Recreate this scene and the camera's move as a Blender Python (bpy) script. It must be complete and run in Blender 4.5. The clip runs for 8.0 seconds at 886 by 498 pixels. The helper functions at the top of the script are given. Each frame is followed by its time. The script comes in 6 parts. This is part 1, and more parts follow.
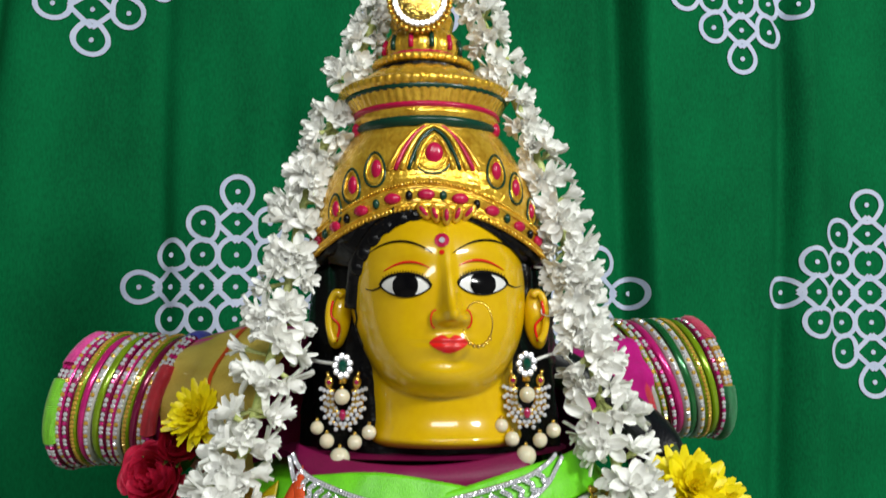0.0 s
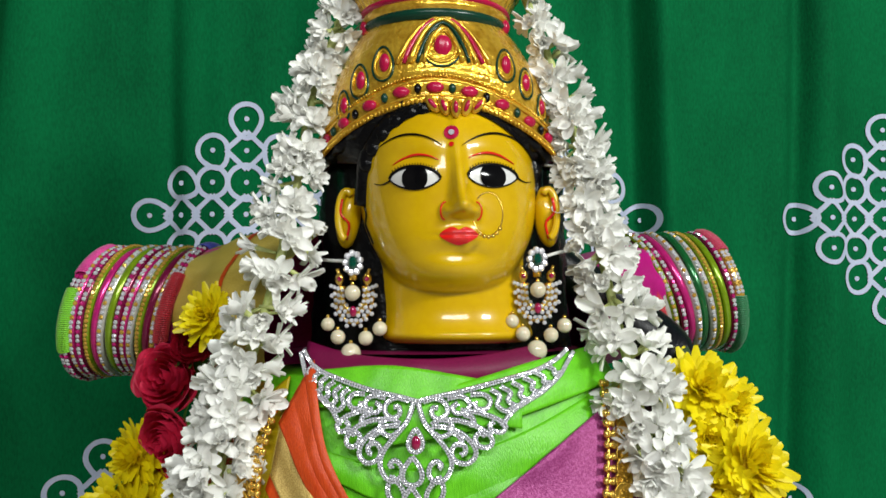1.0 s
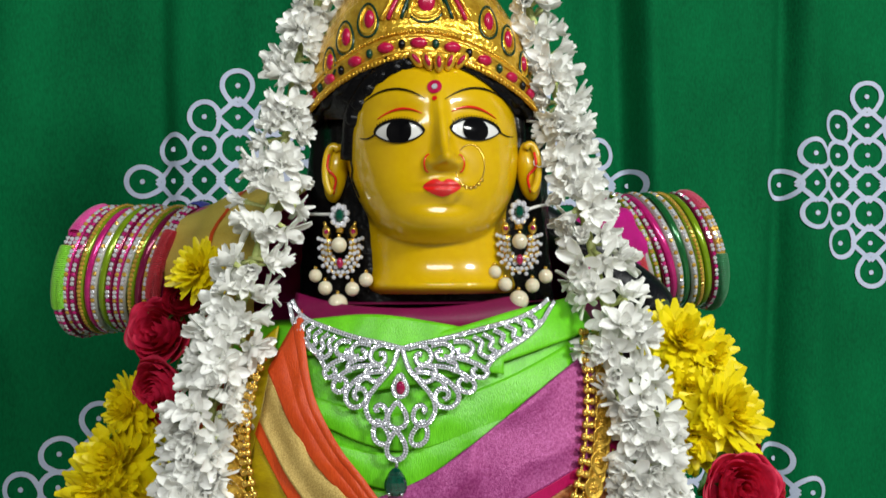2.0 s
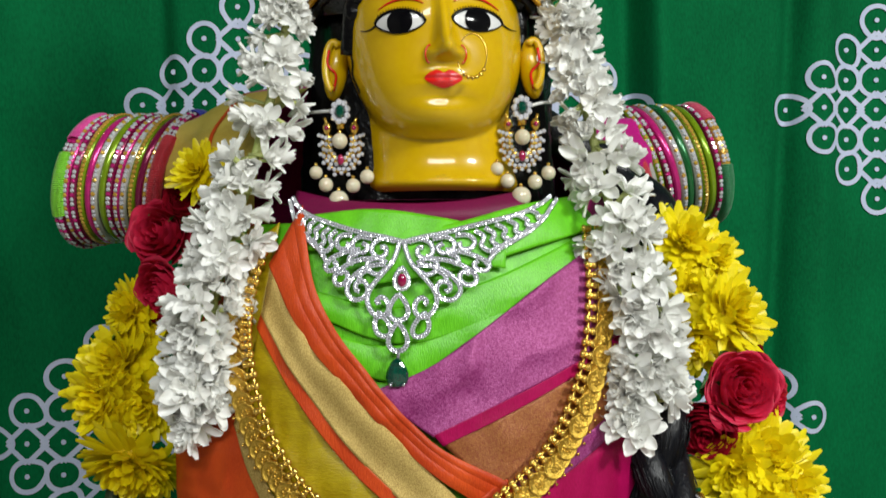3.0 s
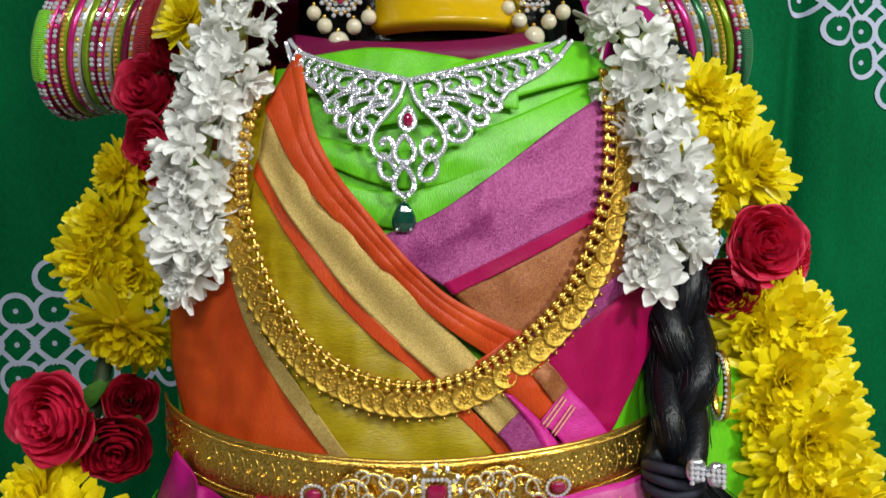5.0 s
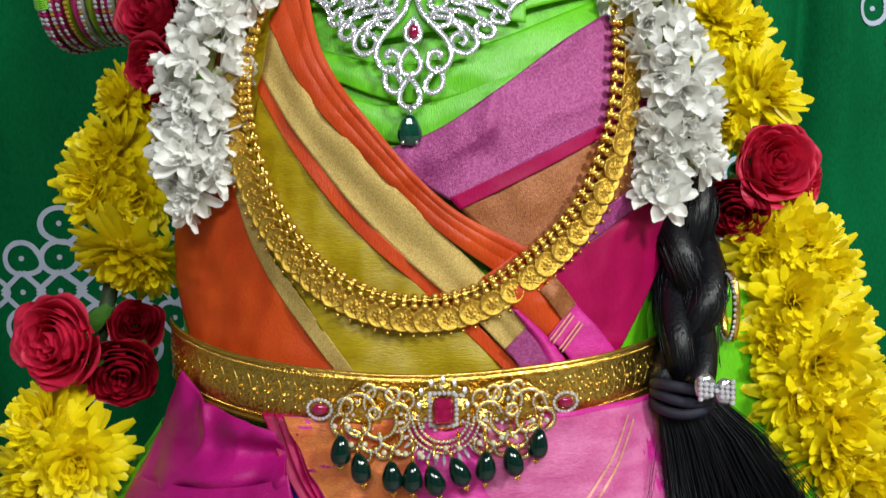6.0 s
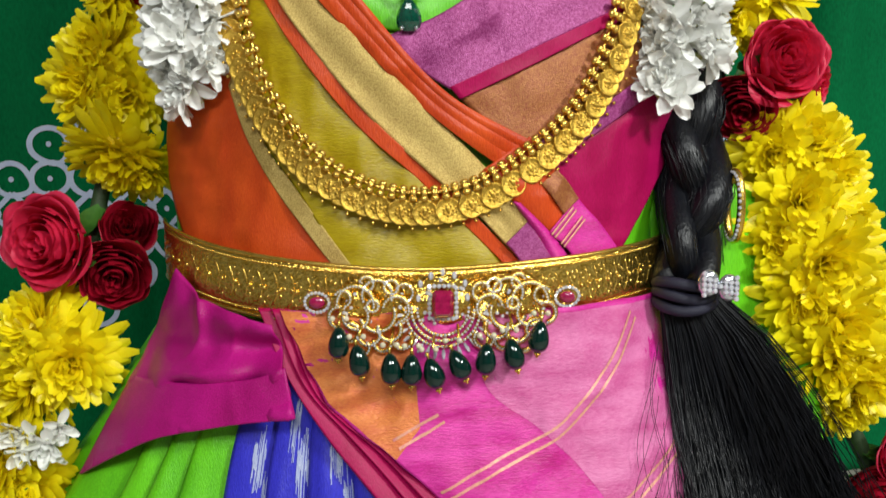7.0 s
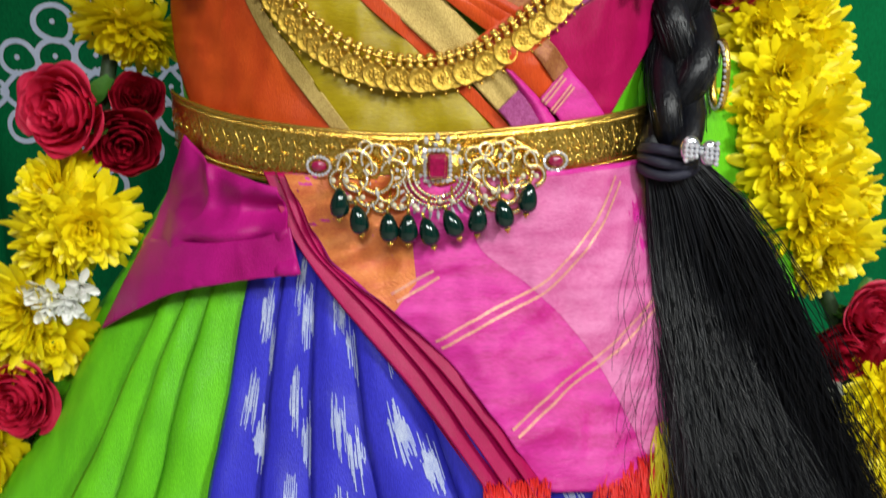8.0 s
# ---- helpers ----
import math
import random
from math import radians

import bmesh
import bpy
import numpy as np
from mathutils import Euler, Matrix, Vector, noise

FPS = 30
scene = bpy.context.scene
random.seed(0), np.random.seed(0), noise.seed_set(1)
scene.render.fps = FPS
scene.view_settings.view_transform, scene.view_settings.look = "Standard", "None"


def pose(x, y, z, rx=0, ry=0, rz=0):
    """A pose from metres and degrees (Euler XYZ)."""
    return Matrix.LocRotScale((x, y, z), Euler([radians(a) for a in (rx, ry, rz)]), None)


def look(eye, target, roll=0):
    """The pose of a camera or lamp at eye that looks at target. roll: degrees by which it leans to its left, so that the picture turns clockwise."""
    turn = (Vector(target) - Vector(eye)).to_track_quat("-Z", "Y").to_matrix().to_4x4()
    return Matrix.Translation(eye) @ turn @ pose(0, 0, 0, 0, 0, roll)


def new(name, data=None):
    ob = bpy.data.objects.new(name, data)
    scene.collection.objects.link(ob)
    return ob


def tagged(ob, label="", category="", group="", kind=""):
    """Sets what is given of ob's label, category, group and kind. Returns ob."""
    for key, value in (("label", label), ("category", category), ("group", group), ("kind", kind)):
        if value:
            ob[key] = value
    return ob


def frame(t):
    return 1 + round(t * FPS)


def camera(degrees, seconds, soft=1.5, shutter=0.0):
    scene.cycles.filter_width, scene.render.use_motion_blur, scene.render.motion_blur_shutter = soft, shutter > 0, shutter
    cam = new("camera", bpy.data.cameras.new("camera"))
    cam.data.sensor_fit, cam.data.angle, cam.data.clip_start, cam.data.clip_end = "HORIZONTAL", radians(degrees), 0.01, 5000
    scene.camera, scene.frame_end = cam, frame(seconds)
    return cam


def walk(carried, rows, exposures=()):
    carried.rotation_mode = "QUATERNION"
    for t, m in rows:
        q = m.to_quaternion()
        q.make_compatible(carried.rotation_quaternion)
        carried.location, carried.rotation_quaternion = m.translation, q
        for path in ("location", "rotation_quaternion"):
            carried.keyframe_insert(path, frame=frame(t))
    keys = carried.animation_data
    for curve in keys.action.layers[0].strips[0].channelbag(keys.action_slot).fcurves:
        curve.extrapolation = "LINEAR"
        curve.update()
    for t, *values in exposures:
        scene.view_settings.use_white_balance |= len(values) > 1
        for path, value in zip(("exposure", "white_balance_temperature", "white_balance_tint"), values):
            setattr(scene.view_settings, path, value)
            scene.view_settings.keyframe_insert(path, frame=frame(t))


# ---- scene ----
cam = camera(53.8, 8.0, soft=1.5, shutter=0.4)
METRES, EYE, TILT, LEAN, TURN = 0.22, 0.50, 5.5, 0.0, 0.0
ROWS = [
    (0.0, 0.0, 0.0, 0.0, -0.0, 0.0, -0.0),
    (0.5, 0.0015, -0.0189, -0.0837, 0.35, -1.34, 0.16),
    (1.0, 0.0028, 0.009, -0.145, 0.74, -2.38, 0.41),
    (1.5, 0.0208, -0.0409, -0.1626, 0.38, -2.77, 0.52),
    (3.0, 0.032, -0.039, -0.338, 0.73, -6.38, 0.56),
    (3.5, 0.0329, -0.0325, -0.4022, 0.34, -7.29, 0.23),
    (4.0, 0.0298, -0.0144, -0.4401, 0.39, -7.88, 0.6),
    (4.5, 0.0047, 0.0308, -0.4985, 0.11, -8.76, 0.72),
    (6.0, -0.005, 0.0341, -0.6884, 0.59, -10.79, 0.95),
    (6.5, -0.0079, 0.0355, -0.7448, 0.11, -11.86, 0.83),
    (7.0, -0.0176, 0.047, -0.8065, 0.24, -13.81, 0.7),
    (7.5, -0.0152, 0.0118, -0.8101, 0.81, -16.85, 1.28),
    (8.0, 0.0014, -0.0603, -0.8278, 0.56, -20.95, 0.69),
]
walk(cam, [(t, pose(0, 0, EYE, TILT, LEAN, TURN) @ pose(METRES * x, METRES * y, METRES * z, 90 + pitch, roll, yaw)) for t, x, y, z, yaw, pitch, roll in ROWS],
     [(0.0, -0.60), (4.5, -0.68), (6.0, -0.58), (8.0, -0.36)])

# ---- light ----
world = bpy.data.worlds.new("room_air")
scene.world = world
world.use_nodes = True
world.node_tree.nodes["Background"].inputs[0].default_value = (0.9, 0.95, 1.0, 1)
world.node_tree.nodes["Background"].inputs[1].default_value = 0.05


def area(name, eye, target, sx, sy, watts, colour):
    d = bpy.data.lights.new(name, "AREA")
    d.shape, d.size, d.size_y, d.energy, d.color = "RECTANGLE", sx, sy, watts, colour
    ob = new(name, d)
    ob.matrix_world = look(eye, target)
    return ob


area("tube_light", (0.95, -0.55, 1.10), (0.05, 0.45, 0.36), 0.26, 0.16, 24, (0.97, 1.0, 0.95))
# Added soft fill from the front, standing in for room bounce; no real fitting.
area("front_fill", (0.06, -1.35, 1.42), (0.0, 0.45, 0.28), 1.1, 0.35, 34, (0.97, 1.0, 0.98))


# ---- materials ----
def mat(name, col, rough=0.5, metal=0.0, col2=None, scale=60.0, fine=900.0, bump=0.15, stretch=(1, 1, 1), coat=0.0, sheen=0.0, sss=0.0, rnd=0.0, spec=0.5, contrast=(0.35, 0.65), thin=0.0):
    m = bpy.data.materials.new(name)
    m.use_nodes = True
    nt = m.node_tree
    p = nt.nodes["Principled BSDF"]
    link = nt.links.new
    tc = nt.nodes.new("ShaderNodeTexCoord")
    mp = nt.nodes.new("ShaderNodeMapping")
    mp.inputs["Scale"].default_value = stretch
    link(tc.outputs["Object"], mp.inputs["Vector"])
    n1 = nt.nodes.new("ShaderNodeTexNoise")
    n1.inputs["Scale"].default_value, n1.inputs["Detail"].default_value = scale, 5
    n2 = nt.nodes.new("ShaderNodeTexNoise")
    n2.inputs["Scale"].default_value, n2.inputs["Detail"].default_value = fine, 3
    link(mp.outputs["Vector"], n1.inputs["Vector"])
    link(mp.outputs["Vector"], n2.inputs["Vector"])
    ramp = nt.nodes.new("ShaderNodeValToRGB")
    c2 = col2 or tuple(c * 0.7 for c in col)
    ramp.color_ramp.elements[0].position, ramp.color_ramp.elements[1].position = contrast
    ramp.color_ramp.elements[0].color, ramp.color_ramp.elements[1].color = (*c2, 1), (*col, 1)
    mixf = nt.nodes.new("ShaderNodeMix")
    mixf.data_type = "FLOAT"
    mixf.inputs[0].default_value = 0.45
    link(n1.outputs["Fac"], mixf.inputs[2])
    link(n2.outputs["Fac"], mixf.inputs[3])
    link(mixf.outputs[0], ramp.inputs["Fac"])
    out = ramp.outputs["Color"]
    if rnd:
        oi = nt.nodes.new("ShaderNodeObjectInfo")
        hsv = nt.nodes.new("ShaderNodeHueSaturation")
        mr = nt.nodes.new("ShaderNodeMapRange")
        mr.inputs["To Min"].default_value, mr.inputs["To Max"].default_value = 1 - rnd, 1 + rnd
        link(oi.outputs["Random"], mr.inputs["Value"])
        link(mr.outputs["Result"], hsv.inputs["Value"])
        link(out, hsv.inputs["Color"])
        out = hsv.outputs["Color"]
    link(out, p.inputs["Base Color"])
    p.inputs["Roughness"].default_value, p.inputs["Metallic"].default_value = rough, metal
    p.inputs["Specular IOR Level"].default_value = spec
    p.inputs["Coat Weight"].default_value, p.inputs["Coat Roughness"].default_value = coat, 0.06
    p.inputs["Sheen Weight"].default_value = sheen
    if thin:
        tl = nt.nodes.new("ShaderNodeBsdfTranslucent")
        link(out, tl.inputs["Color"])
        mx = nt.nodes.new("ShaderNodeMixShader")
        mx.inputs[0].default_value = thin
        link(p.outputs[0], mx.inputs[1])
        link(tl.outputs[0], mx.inputs[2])
        link(mx.outputs[0], nt.nodes["Material Output"].inputs["Surface"])
    if sss:
        p.inputs["Subsurface Weight"].default_value, p.inputs["Subsurface Scale"].default_value = sss, 0.004
    if bump:
        b = nt.nodes.new("ShaderNodeBump")
        b.inputs["Strength"].default_value, b.inputs["Distance"].default_value = bump, 0.001
        link(n2.outputs["Fac"], b.inputs["Height"])
        link(b.outputs["Normal"], p.inputs["Normal"])
    return m


WEAVE = (1.0, 1.0, 0.12)
# Unseen walls and ceiling, toned dark for less fill and contrasty reflections in gold.
M_WALL = mat("wall_paint", (0.26, 0.25, 0.23), 0.8, scale=3, fine=120)
M_FLOOR = mat("floor_stone", (0.42, 0.38, 0.33), 0.4, scale=8, fine=90)
M_CURTAIN = mat("green_cotton", (0.0012, 0.155, 0.048), 0.85, col2=(0.0006, 0.085, 0.027), scale=16, fine=560, bump=0.3, stretch=(1.0, 1.0, 0.45), contrast=(0.34, 0.66), spec=0.08)
M_PRINT = mat("white_print", (0.60, 0.64, 0.80), 0.8, col2=(0.46, 0.52, 0.70), fine=900, spec=0.2)
M_FACE = mat("yellow_enamel", (0.66, 0.42, 0.001), 0.28, col2=(0.60, 0.36, 0.001), scale=25, fine=260, bump=0.015, coat=0.8, spec=0.22)
M_BLACKP = mat("black_enamel", (0.003, 0.003, 0.004), 0.24, scale=90, fine=500, bump=0.4, spec=0.22)
M_EYEB = mat("eye_black", (0.003, 0.003, 0.004), 0.12, bump=0, spec=0.3)
M_EYEW = mat("eye_white", (0.80, 0.80, 0.78), 0.2, col2=(0.75, 0.75, 0.74), bump=0, coat=0.8)
M_LIP = mat("red_enamel", (0.72, 0.012, 0.008), 0.20, col2=(0.66, 0.010, 0.007), bump=0.0, coat=0.6)
M_GOLDP = mat("gold_paint", (0.90, 0.56, 0.05), 0.20, 0.62, col2=(0.60, 0.30, 0.015), scale=150, fine=420, bump=0.6, coat=0.4, contrast=(0.34, 0.58))
M_PINKP = mat("pink_paint", (0.50, 0.008, 0.065), 0.22, col2=(0.34, 0.004, 0.040), bump=0.1, spec=0.4)
M_GREENP = mat("dark_green_paint", (0.003, 0.045, 0.026), 0.25, bump=0.1, spec=0.4)
M_GOLD = mat("gold_metal", (0.94, 0.65, 0.16), 0.27, 0.95, col2=(0.76, 0.47, 0.07), scale=260, fine=900, bump=0.2)
M_COIN = mat("coin_gold", (0.82, 0.54, 0.10), 0.34, 0.92, col2=(0.56, 0.34, 0.04), scale=500, fine=1200, bump=0.5)
M_GOLDDEEP = mat("embossed_gold", (0.90, 0.64, 0.15), 0.16, 0.97, col2=(0.64, 0.39, 0.05), scale=420, fine=800, bump=0.55, contrast=(0.40, 0.56))
M_SILVER = mat("diamond_silver", (0.78, 0.79, 0.84), 0.16, 0.85, col2=(0.56, 0.58, 0.64), scale=600, fine=1500, bump=0.1)
M_STONE = mat("clear_stone", (0.94, 0.94, 1.0), 0.06, 0.35, col2=(0.52, 0.53, 0.60), scale=1300, fine=2500, bump=0, coat=0.8, contrast=(0.38, 0.60))
M_RUBY = mat("ruby_stone", (0.38, 0.006, 0.075), 0.07, col2=(0.22, 0.002, 0.04), scale=350, bump=0, coat=1.0)
M_EMERALD = mat("emerald_stone", (0.002, 0.075, 0.045), 0.06, col2=(0.001, 0.035, 0.022), scale=350, bump=0, coat=1.0)
M_DROP = mat("dark_green_bead", (0.001, 0.022, 0.016), 0.07, col2=(0.001, 0.012, 0.009), scale=120, bump=0, coat=0.6, spec=0.4)
M_PEARL = mat("pearl", (0.72, 0.66, 0.50), 0.10, col2=(0.62, 0.55, 0.38), scale=90, bump=0, coat=1.0, sss=0.1)
M_JASMINE = mat("jasmine_petal", (0.98, 0.98, 0.96), 0.40, col2=(0.95, 0.95, 0.91), scale=160, fine=700, bump=0.0, rnd=0.02, thin=0.2, spec=0.5)
M_TUBE = mat("jasmine_tube", (0.60, 0.62, 0.26), 0.5, col2=(0.36, 0.44, 0.10))
M_CHRYS = mat("yellow_petal", (0.97, 0.85, 0.008), 0.42, col2=(0.93, 0.75, 0.004), scale=130, fine=600, bump=0.08, rnd=0.04, thin=0.2, spec=0.5)
M_CHRYSIN = mat("yellow_core", (0.80, 0.55, 0.003), 0.6, scale=200)
M_ROSE = mat("rose_petal", (0.80, 0.034, 0.105), 0.45, col2=(0.58, 0.010, 0.048), scale=90, fine=420, bump=0.25, rnd=0.10, thin=0.3, spec=0.4)
M_ROSEDARK = mat("dark_rose_petal", (0.46, 0.006, 0.030), 0.45, col2=(0.28, 0.003, 0.014), scale=90, fine=420, bump=0.25, thin=0.25, spec=0.4)
M_LEAF = mat("leaf_green", (0.07, 0.22, 0.025), 0.45, col2=(0.03, 0.12, 0.015), scale=60, fine=300, bump=0.4)
M_CALYX = mat("calyx_green", (0.05, 0.09, 0.03), 0.6, col2=(0.02, 0.045, 0.015))
M_HAIR = mat("black_hair", (0.004, 0.005, 0.009), 0.38, col2=(0.002, 0.002, 0.0035), scale=200, fine=900, bump=0.4, stretch=(1, 1, 0.1), spec=0.36)
M_LIME = mat("lime_silk", (0.165, 0.66, 0.012), 0.38, col2=(0.095, 0.44, 0.007), scale=80, fine=2200, bump=0.30, stretch=(1, 1, 0.12), contrast=(0.36, 0.62))
M_BLUE = mat("blue_silk", (0.040, 0.038, 0.62), 0.36, col2=(0.022, 0.020, 0.40), scale=60, fine=1800, bump=0.25, stretch=(1, 1, 0.08), contrast=(0.36, 0.64))
M_IKAT = mat("pale_ikat", (0.56, 0.62, 0.78), 0.5, col2=(0.30, 0.35, 0.68), scale=220, fine=1500, stretch=WEAVE)
M_ORANGE = mat("orange_silk", (0.66, 0.080, 0.011), 0.40, col2=(0.48, 0.040, 0.007), scale=60, fine=1800, bump=0.35, stretch=(1, 1, 0.2), spec=0.3)
M_RUST = mat("rust_silk", (0.62, 0.082, 0.010), 0.42, col2=(0.48, 0.045, 0.007), scale=90, fine=2200, bump=0.25, stretch=(1, 1, 0.3), spec=0.3)
M_OLIVE = mat("olive_gold_silk", (0.47, 0.355, 0.004), 0.36, col2=(0.32, 0.22, 0.003), scale=120, fine=2200, bump=0.3, stretch=(0.15, 0.3, 1), contrast=(0.36, 0.64))
M_ZARI = mat("gold_zari", (0.68, 0.50, 0.16), 0.36, 0.40, col2=(0.36, 0.22, 0.05), scale=1700, fine=3200, bump=0.4, contrast=(0.38, 0.62))
M_MAGZARI = mat("magenta_zari", (0.44, 0.090, 0.29), 0.38, 0.25, col2=(0.25, 0.016, 0.135), scale=900, fine=2000, bump=0.35, contrast=(0.42, 0.64))
M_CRIM = mat("crimson_silk", (0.44, 0.004, 0.095), 0.42, col2=(0.30, 0.002, 0.055), scale=60, fine=1800, bump=0.2, stretch=(1, 1, 0.3), spec=0.2)
M_PEACH = mat("peach_zari", (0.42, 0.165, 0.045), 0.40, 0.25, col2=(0.27, 0.065, 0.026), scale=900, fine=1900, bump=0.35, contrast=(0.38, 0.62))
M_PINK = mat("pink_silk", (0.74, 0.034, 0.38), 0.40, col2=(0.52, 0.008, 0.20), scale=150, fine=2600, bump=0.40, stretch=(0.10, 0.5, 1), contrast=(0.38, 0.60))
M_LPINK = mat("pale_pink_silk", (0.72, 0.18, 0.42), 0.40, col2=(0.57, 0.07, 0.27), scale=180, fine=2600, bump=0.40, stretch=(0.12, 0.5, 1), contrast=(0.38, 0.60))
M_MAG = mat("magenta_silk", (0.52, 0.008, 0.23), 0.40, col2=(0.34, 0.004, 0.13), scale=45, fine=1500, bump=0.3, spec=0.25)
M_SLEEVE = mat("pale_olive_silk", (0.64, 0.49, 0.10), 0.40, col2=(0.48, 0.34, 0.05), scale=120, fine=2200, bump=0.3, stretch=(0.3, 0.3, 1))
M_MAROON = mat("maroon_satin", (0.20, 0.002, 0.060), 0.50, col2=(0.13, 0.002, 0.038), scale=40, fine=1200, spec=0.3)
M_STRIPE = mat("pale_gold_thread", (0.84, 0.48, 0.26), 0.45, 0.2, col2=(0.70, 0.22, 0.26), scale=600, fine=1800)
M_ORGOLD = mat("orange_gold_silk", (0.86, 0.30, 0.075), 0.38, 0.15, col2=(0.66, 0.13, 0.05), scale=200, fine=2000, bump=0.4, stretch=(0.3, 0.5, 1))
M_REDF = mat("red_fringe", (0.78, 0.020, 0.012), 0.5, col2=(0.60, 0.010, 0.010))
M_YELF = mat("yellow_fringe", (0.80, 0.66, 0.010), 0.5)
M_THREADW = mat("white_cord", (0.80, 0.80, 0.78), 0.7)
M_TIE = mat("navy_elastic", (0.014, 0.014, 0.035), 0.6, fine=2000, bump=0.5)
BANGLE = {k: mat(k + "_bangle", c, 0.22, 0.35, scale=150, fine=800, bump=0.1, coat=0.6) for k, c in dict(
    lime=(0.26, 0.42, 0.010), pink=(0.70, 0.020, 0.24), maroon=(0.26, 0.006, 0.07), gold=(0.75, 0.45, 0.07), green=(0.010, 0.16, 0.040), silver=(0.65, 0.62, 0.58)).items()}
THREAD = {k: mat(k + "_thread", c, 0.45, scale=200, fine=1400, bump=0.3, sheen=0.3) for k, c in dict(
    lime=(0.24, 0.72, 0.02), pink=(0.80, 0.05, 0.34), red=(0.60, 0.010, 0.030), blue=(0.02, 0.03, 0.40), yellow=(0.82, 0.42, 0.004), green=(0.010, 0.22, 0.070), rose=(0.62, 0.03, 0.10)).items()}


# ---- mesh tools ----
def spl(pts, n):
    """n points along a smooth curve through pts."""
    P = [np.array(p, float) for p in pts]
    P = [2 * P[0] - P[1]] + P + [2 * P[-1] - P[-2]]
    out = []
    for k in range(n):
        u = k / (n - 1) * (len(P) - 3)
        i = min(int(u), len(P) - 4)
        t = u - i
        a, b, c, d = P[i:i + 4]
        out.append(0.5 * (2 * b + (c - a) * t + (2 * a - 5 * b + 4 * c - d) * t * t + (3 * b - a - 3 * c + d) * t ** 3))
    return out


class Shape:
    """Gathers vertices and faces of one mesh."""

    def __init__(self):
        self.v, self.f, self.m = [], [], []

    def grid(self, fn, nu, nv, mi=0, loop_u=False, loop_v=False):
        o = len(self.v)
        cu, cv = nu if loop_u else nu + 1, nv if loop_v else nv + 1
        for i in range(cu):
            for j in range(cv):
                self.v.append(tuple(fn(i / nu, j / nv)))
        for i in range(nu):
            for j in range(nv):
                a, b = i % cu, (i + 1) % cu
                c, d = j % cv, (j + 1) % cv
                self.f.append((o + a * cv + c, o + b * cv + c, o + b * cv + d, o + a * cv + d))
                self.m.append(mi)

    def tube(self, pts, rad, sides=6, mi=0, flat=1.0, closed=False, cap=True):
        P = [np.array(p, float) for p in pts]
        n = len(P)
        o = len(self.v)
        up = None
        for i in range(n):
            t = P[(i + 1) % n] - P[i - 1] if closed else P[min(i + 1, n - 1)] - P[max(i - 1, 0)]
            t = t / (np.linalg.norm(t) + 1e-12)
            if up is None:
                up = np.array((0, -1.0, 0)) if abs(t[1]) < 0.9 else np.array((0, 0, 1.0))
            s = np.cross(t, up)
            s /= np.linalg.norm(s) + 1e-12
            up = np.cross(s, t)
            r = rad(i / (n - 1)) if callable(rad) else rad
            for k in range(sides):
                a = 2 * math.pi * k / sides
                self.v.append(tuple(P[i] + r * (math.cos(a) * s + flat * math.sin(a) * up)))
        for i in range(n if closed else n - 1):
            for k in range(sides):
                a, b = o + i * sides, o + ((i + 1) % n) * sides
                self.f.append((a + k, a + (k + 1) % sides, b + (k + 1) % sides, b + k))
                self.m.append(mi)
        if cap and not closed:
            self.f.append(tuple(o + k for k in range(sides))[::-1])
            self.f.append(tuple(o + (n - 1) * sides + k for k in range(sides)))
            self.m += [mi, mi]

    def ball(self, c, r, nu=8, nv=6, mi=0, rot=None):
        """An ellipsoid with radii r."""
        r = (r, r, r) if not hasattr(r, "__len__") else r
        o = len(self.v)
        R = rot or Matrix.Identity(3)
        c = Vector(c)
        self.v.append(tuple(c + R @ Vector((0, 0, r[2]))))
        for j in range(1, nv):
            b = math.pi * j / nv
            for i in range(nu):
                a = 2 * math.pi * i / nu
                self.v.append(tuple(c + R @ Vector((r[0] * math.sin(b) * math.cos(a), r[1] * math.sin(b) * math.sin(a), r[2] * math.cos(b)))))
        e = len(self.v)
        self.v.append(tuple(c + R @ Vector((0, 0, -r[2]))))
        for i in range(nu):
            k = (i + 1) % nu
            self.f.append((o, o + 1 + i, o + 1 + k))
            self.m.append(mi)
            for j in range(nv - 2):
                a = o + 1 + j * nu
                self.f.append((a + i, a + nu + i, a + nu + k, a + k))
                self.m.append(mi)
            a = o + 1 + (nv - 2) * nu
            self.f.append((a + i, e, a + k))
            self.m.append(mi)

    def gem(self, c, r, mi=0, face=(0, -1, 0)):
        """A low cut stone that looks along face."""
        f = Vector(face).normalized()
        s = f.orthogonal().normalized()
        u = f.cross(s)
        c = Vector(c)
        o = len(self.v)
        for rad, h in ((1.0, 0.0), (0.62, 0.55)):
            for k in range(6):
                a = math.pi * k / 3
                self.v.append(tuple(c + r * (rad * (math.cos(a) * s + math.sin(a) * u) + h * f)))
        for k in range(6):
            j = (k + 1) % 6
            self.f.append((o + k, o + j, o + 6 + j, o + 6 + k))
            self.m.append(mi)
        self.f.append(tuple(o + 6 + k for k in range(6)))
        self.m.append(mi)

    def beads(self, pts, r, mi=0, gap=1.9, nu=6, nv=4):
        """Small balls set one after another along a line."""
        P = [np.array(p, float) for p in pts]
        left = 0.0
        for a, b in zip(P, P[1:]):
            d = np.linalg.norm(b - a)
            s = left
            while s < d:
                self.ball(a + (b - a) * s / d, r, nu, nv, mi)
                s += gap * r
            left = s - d

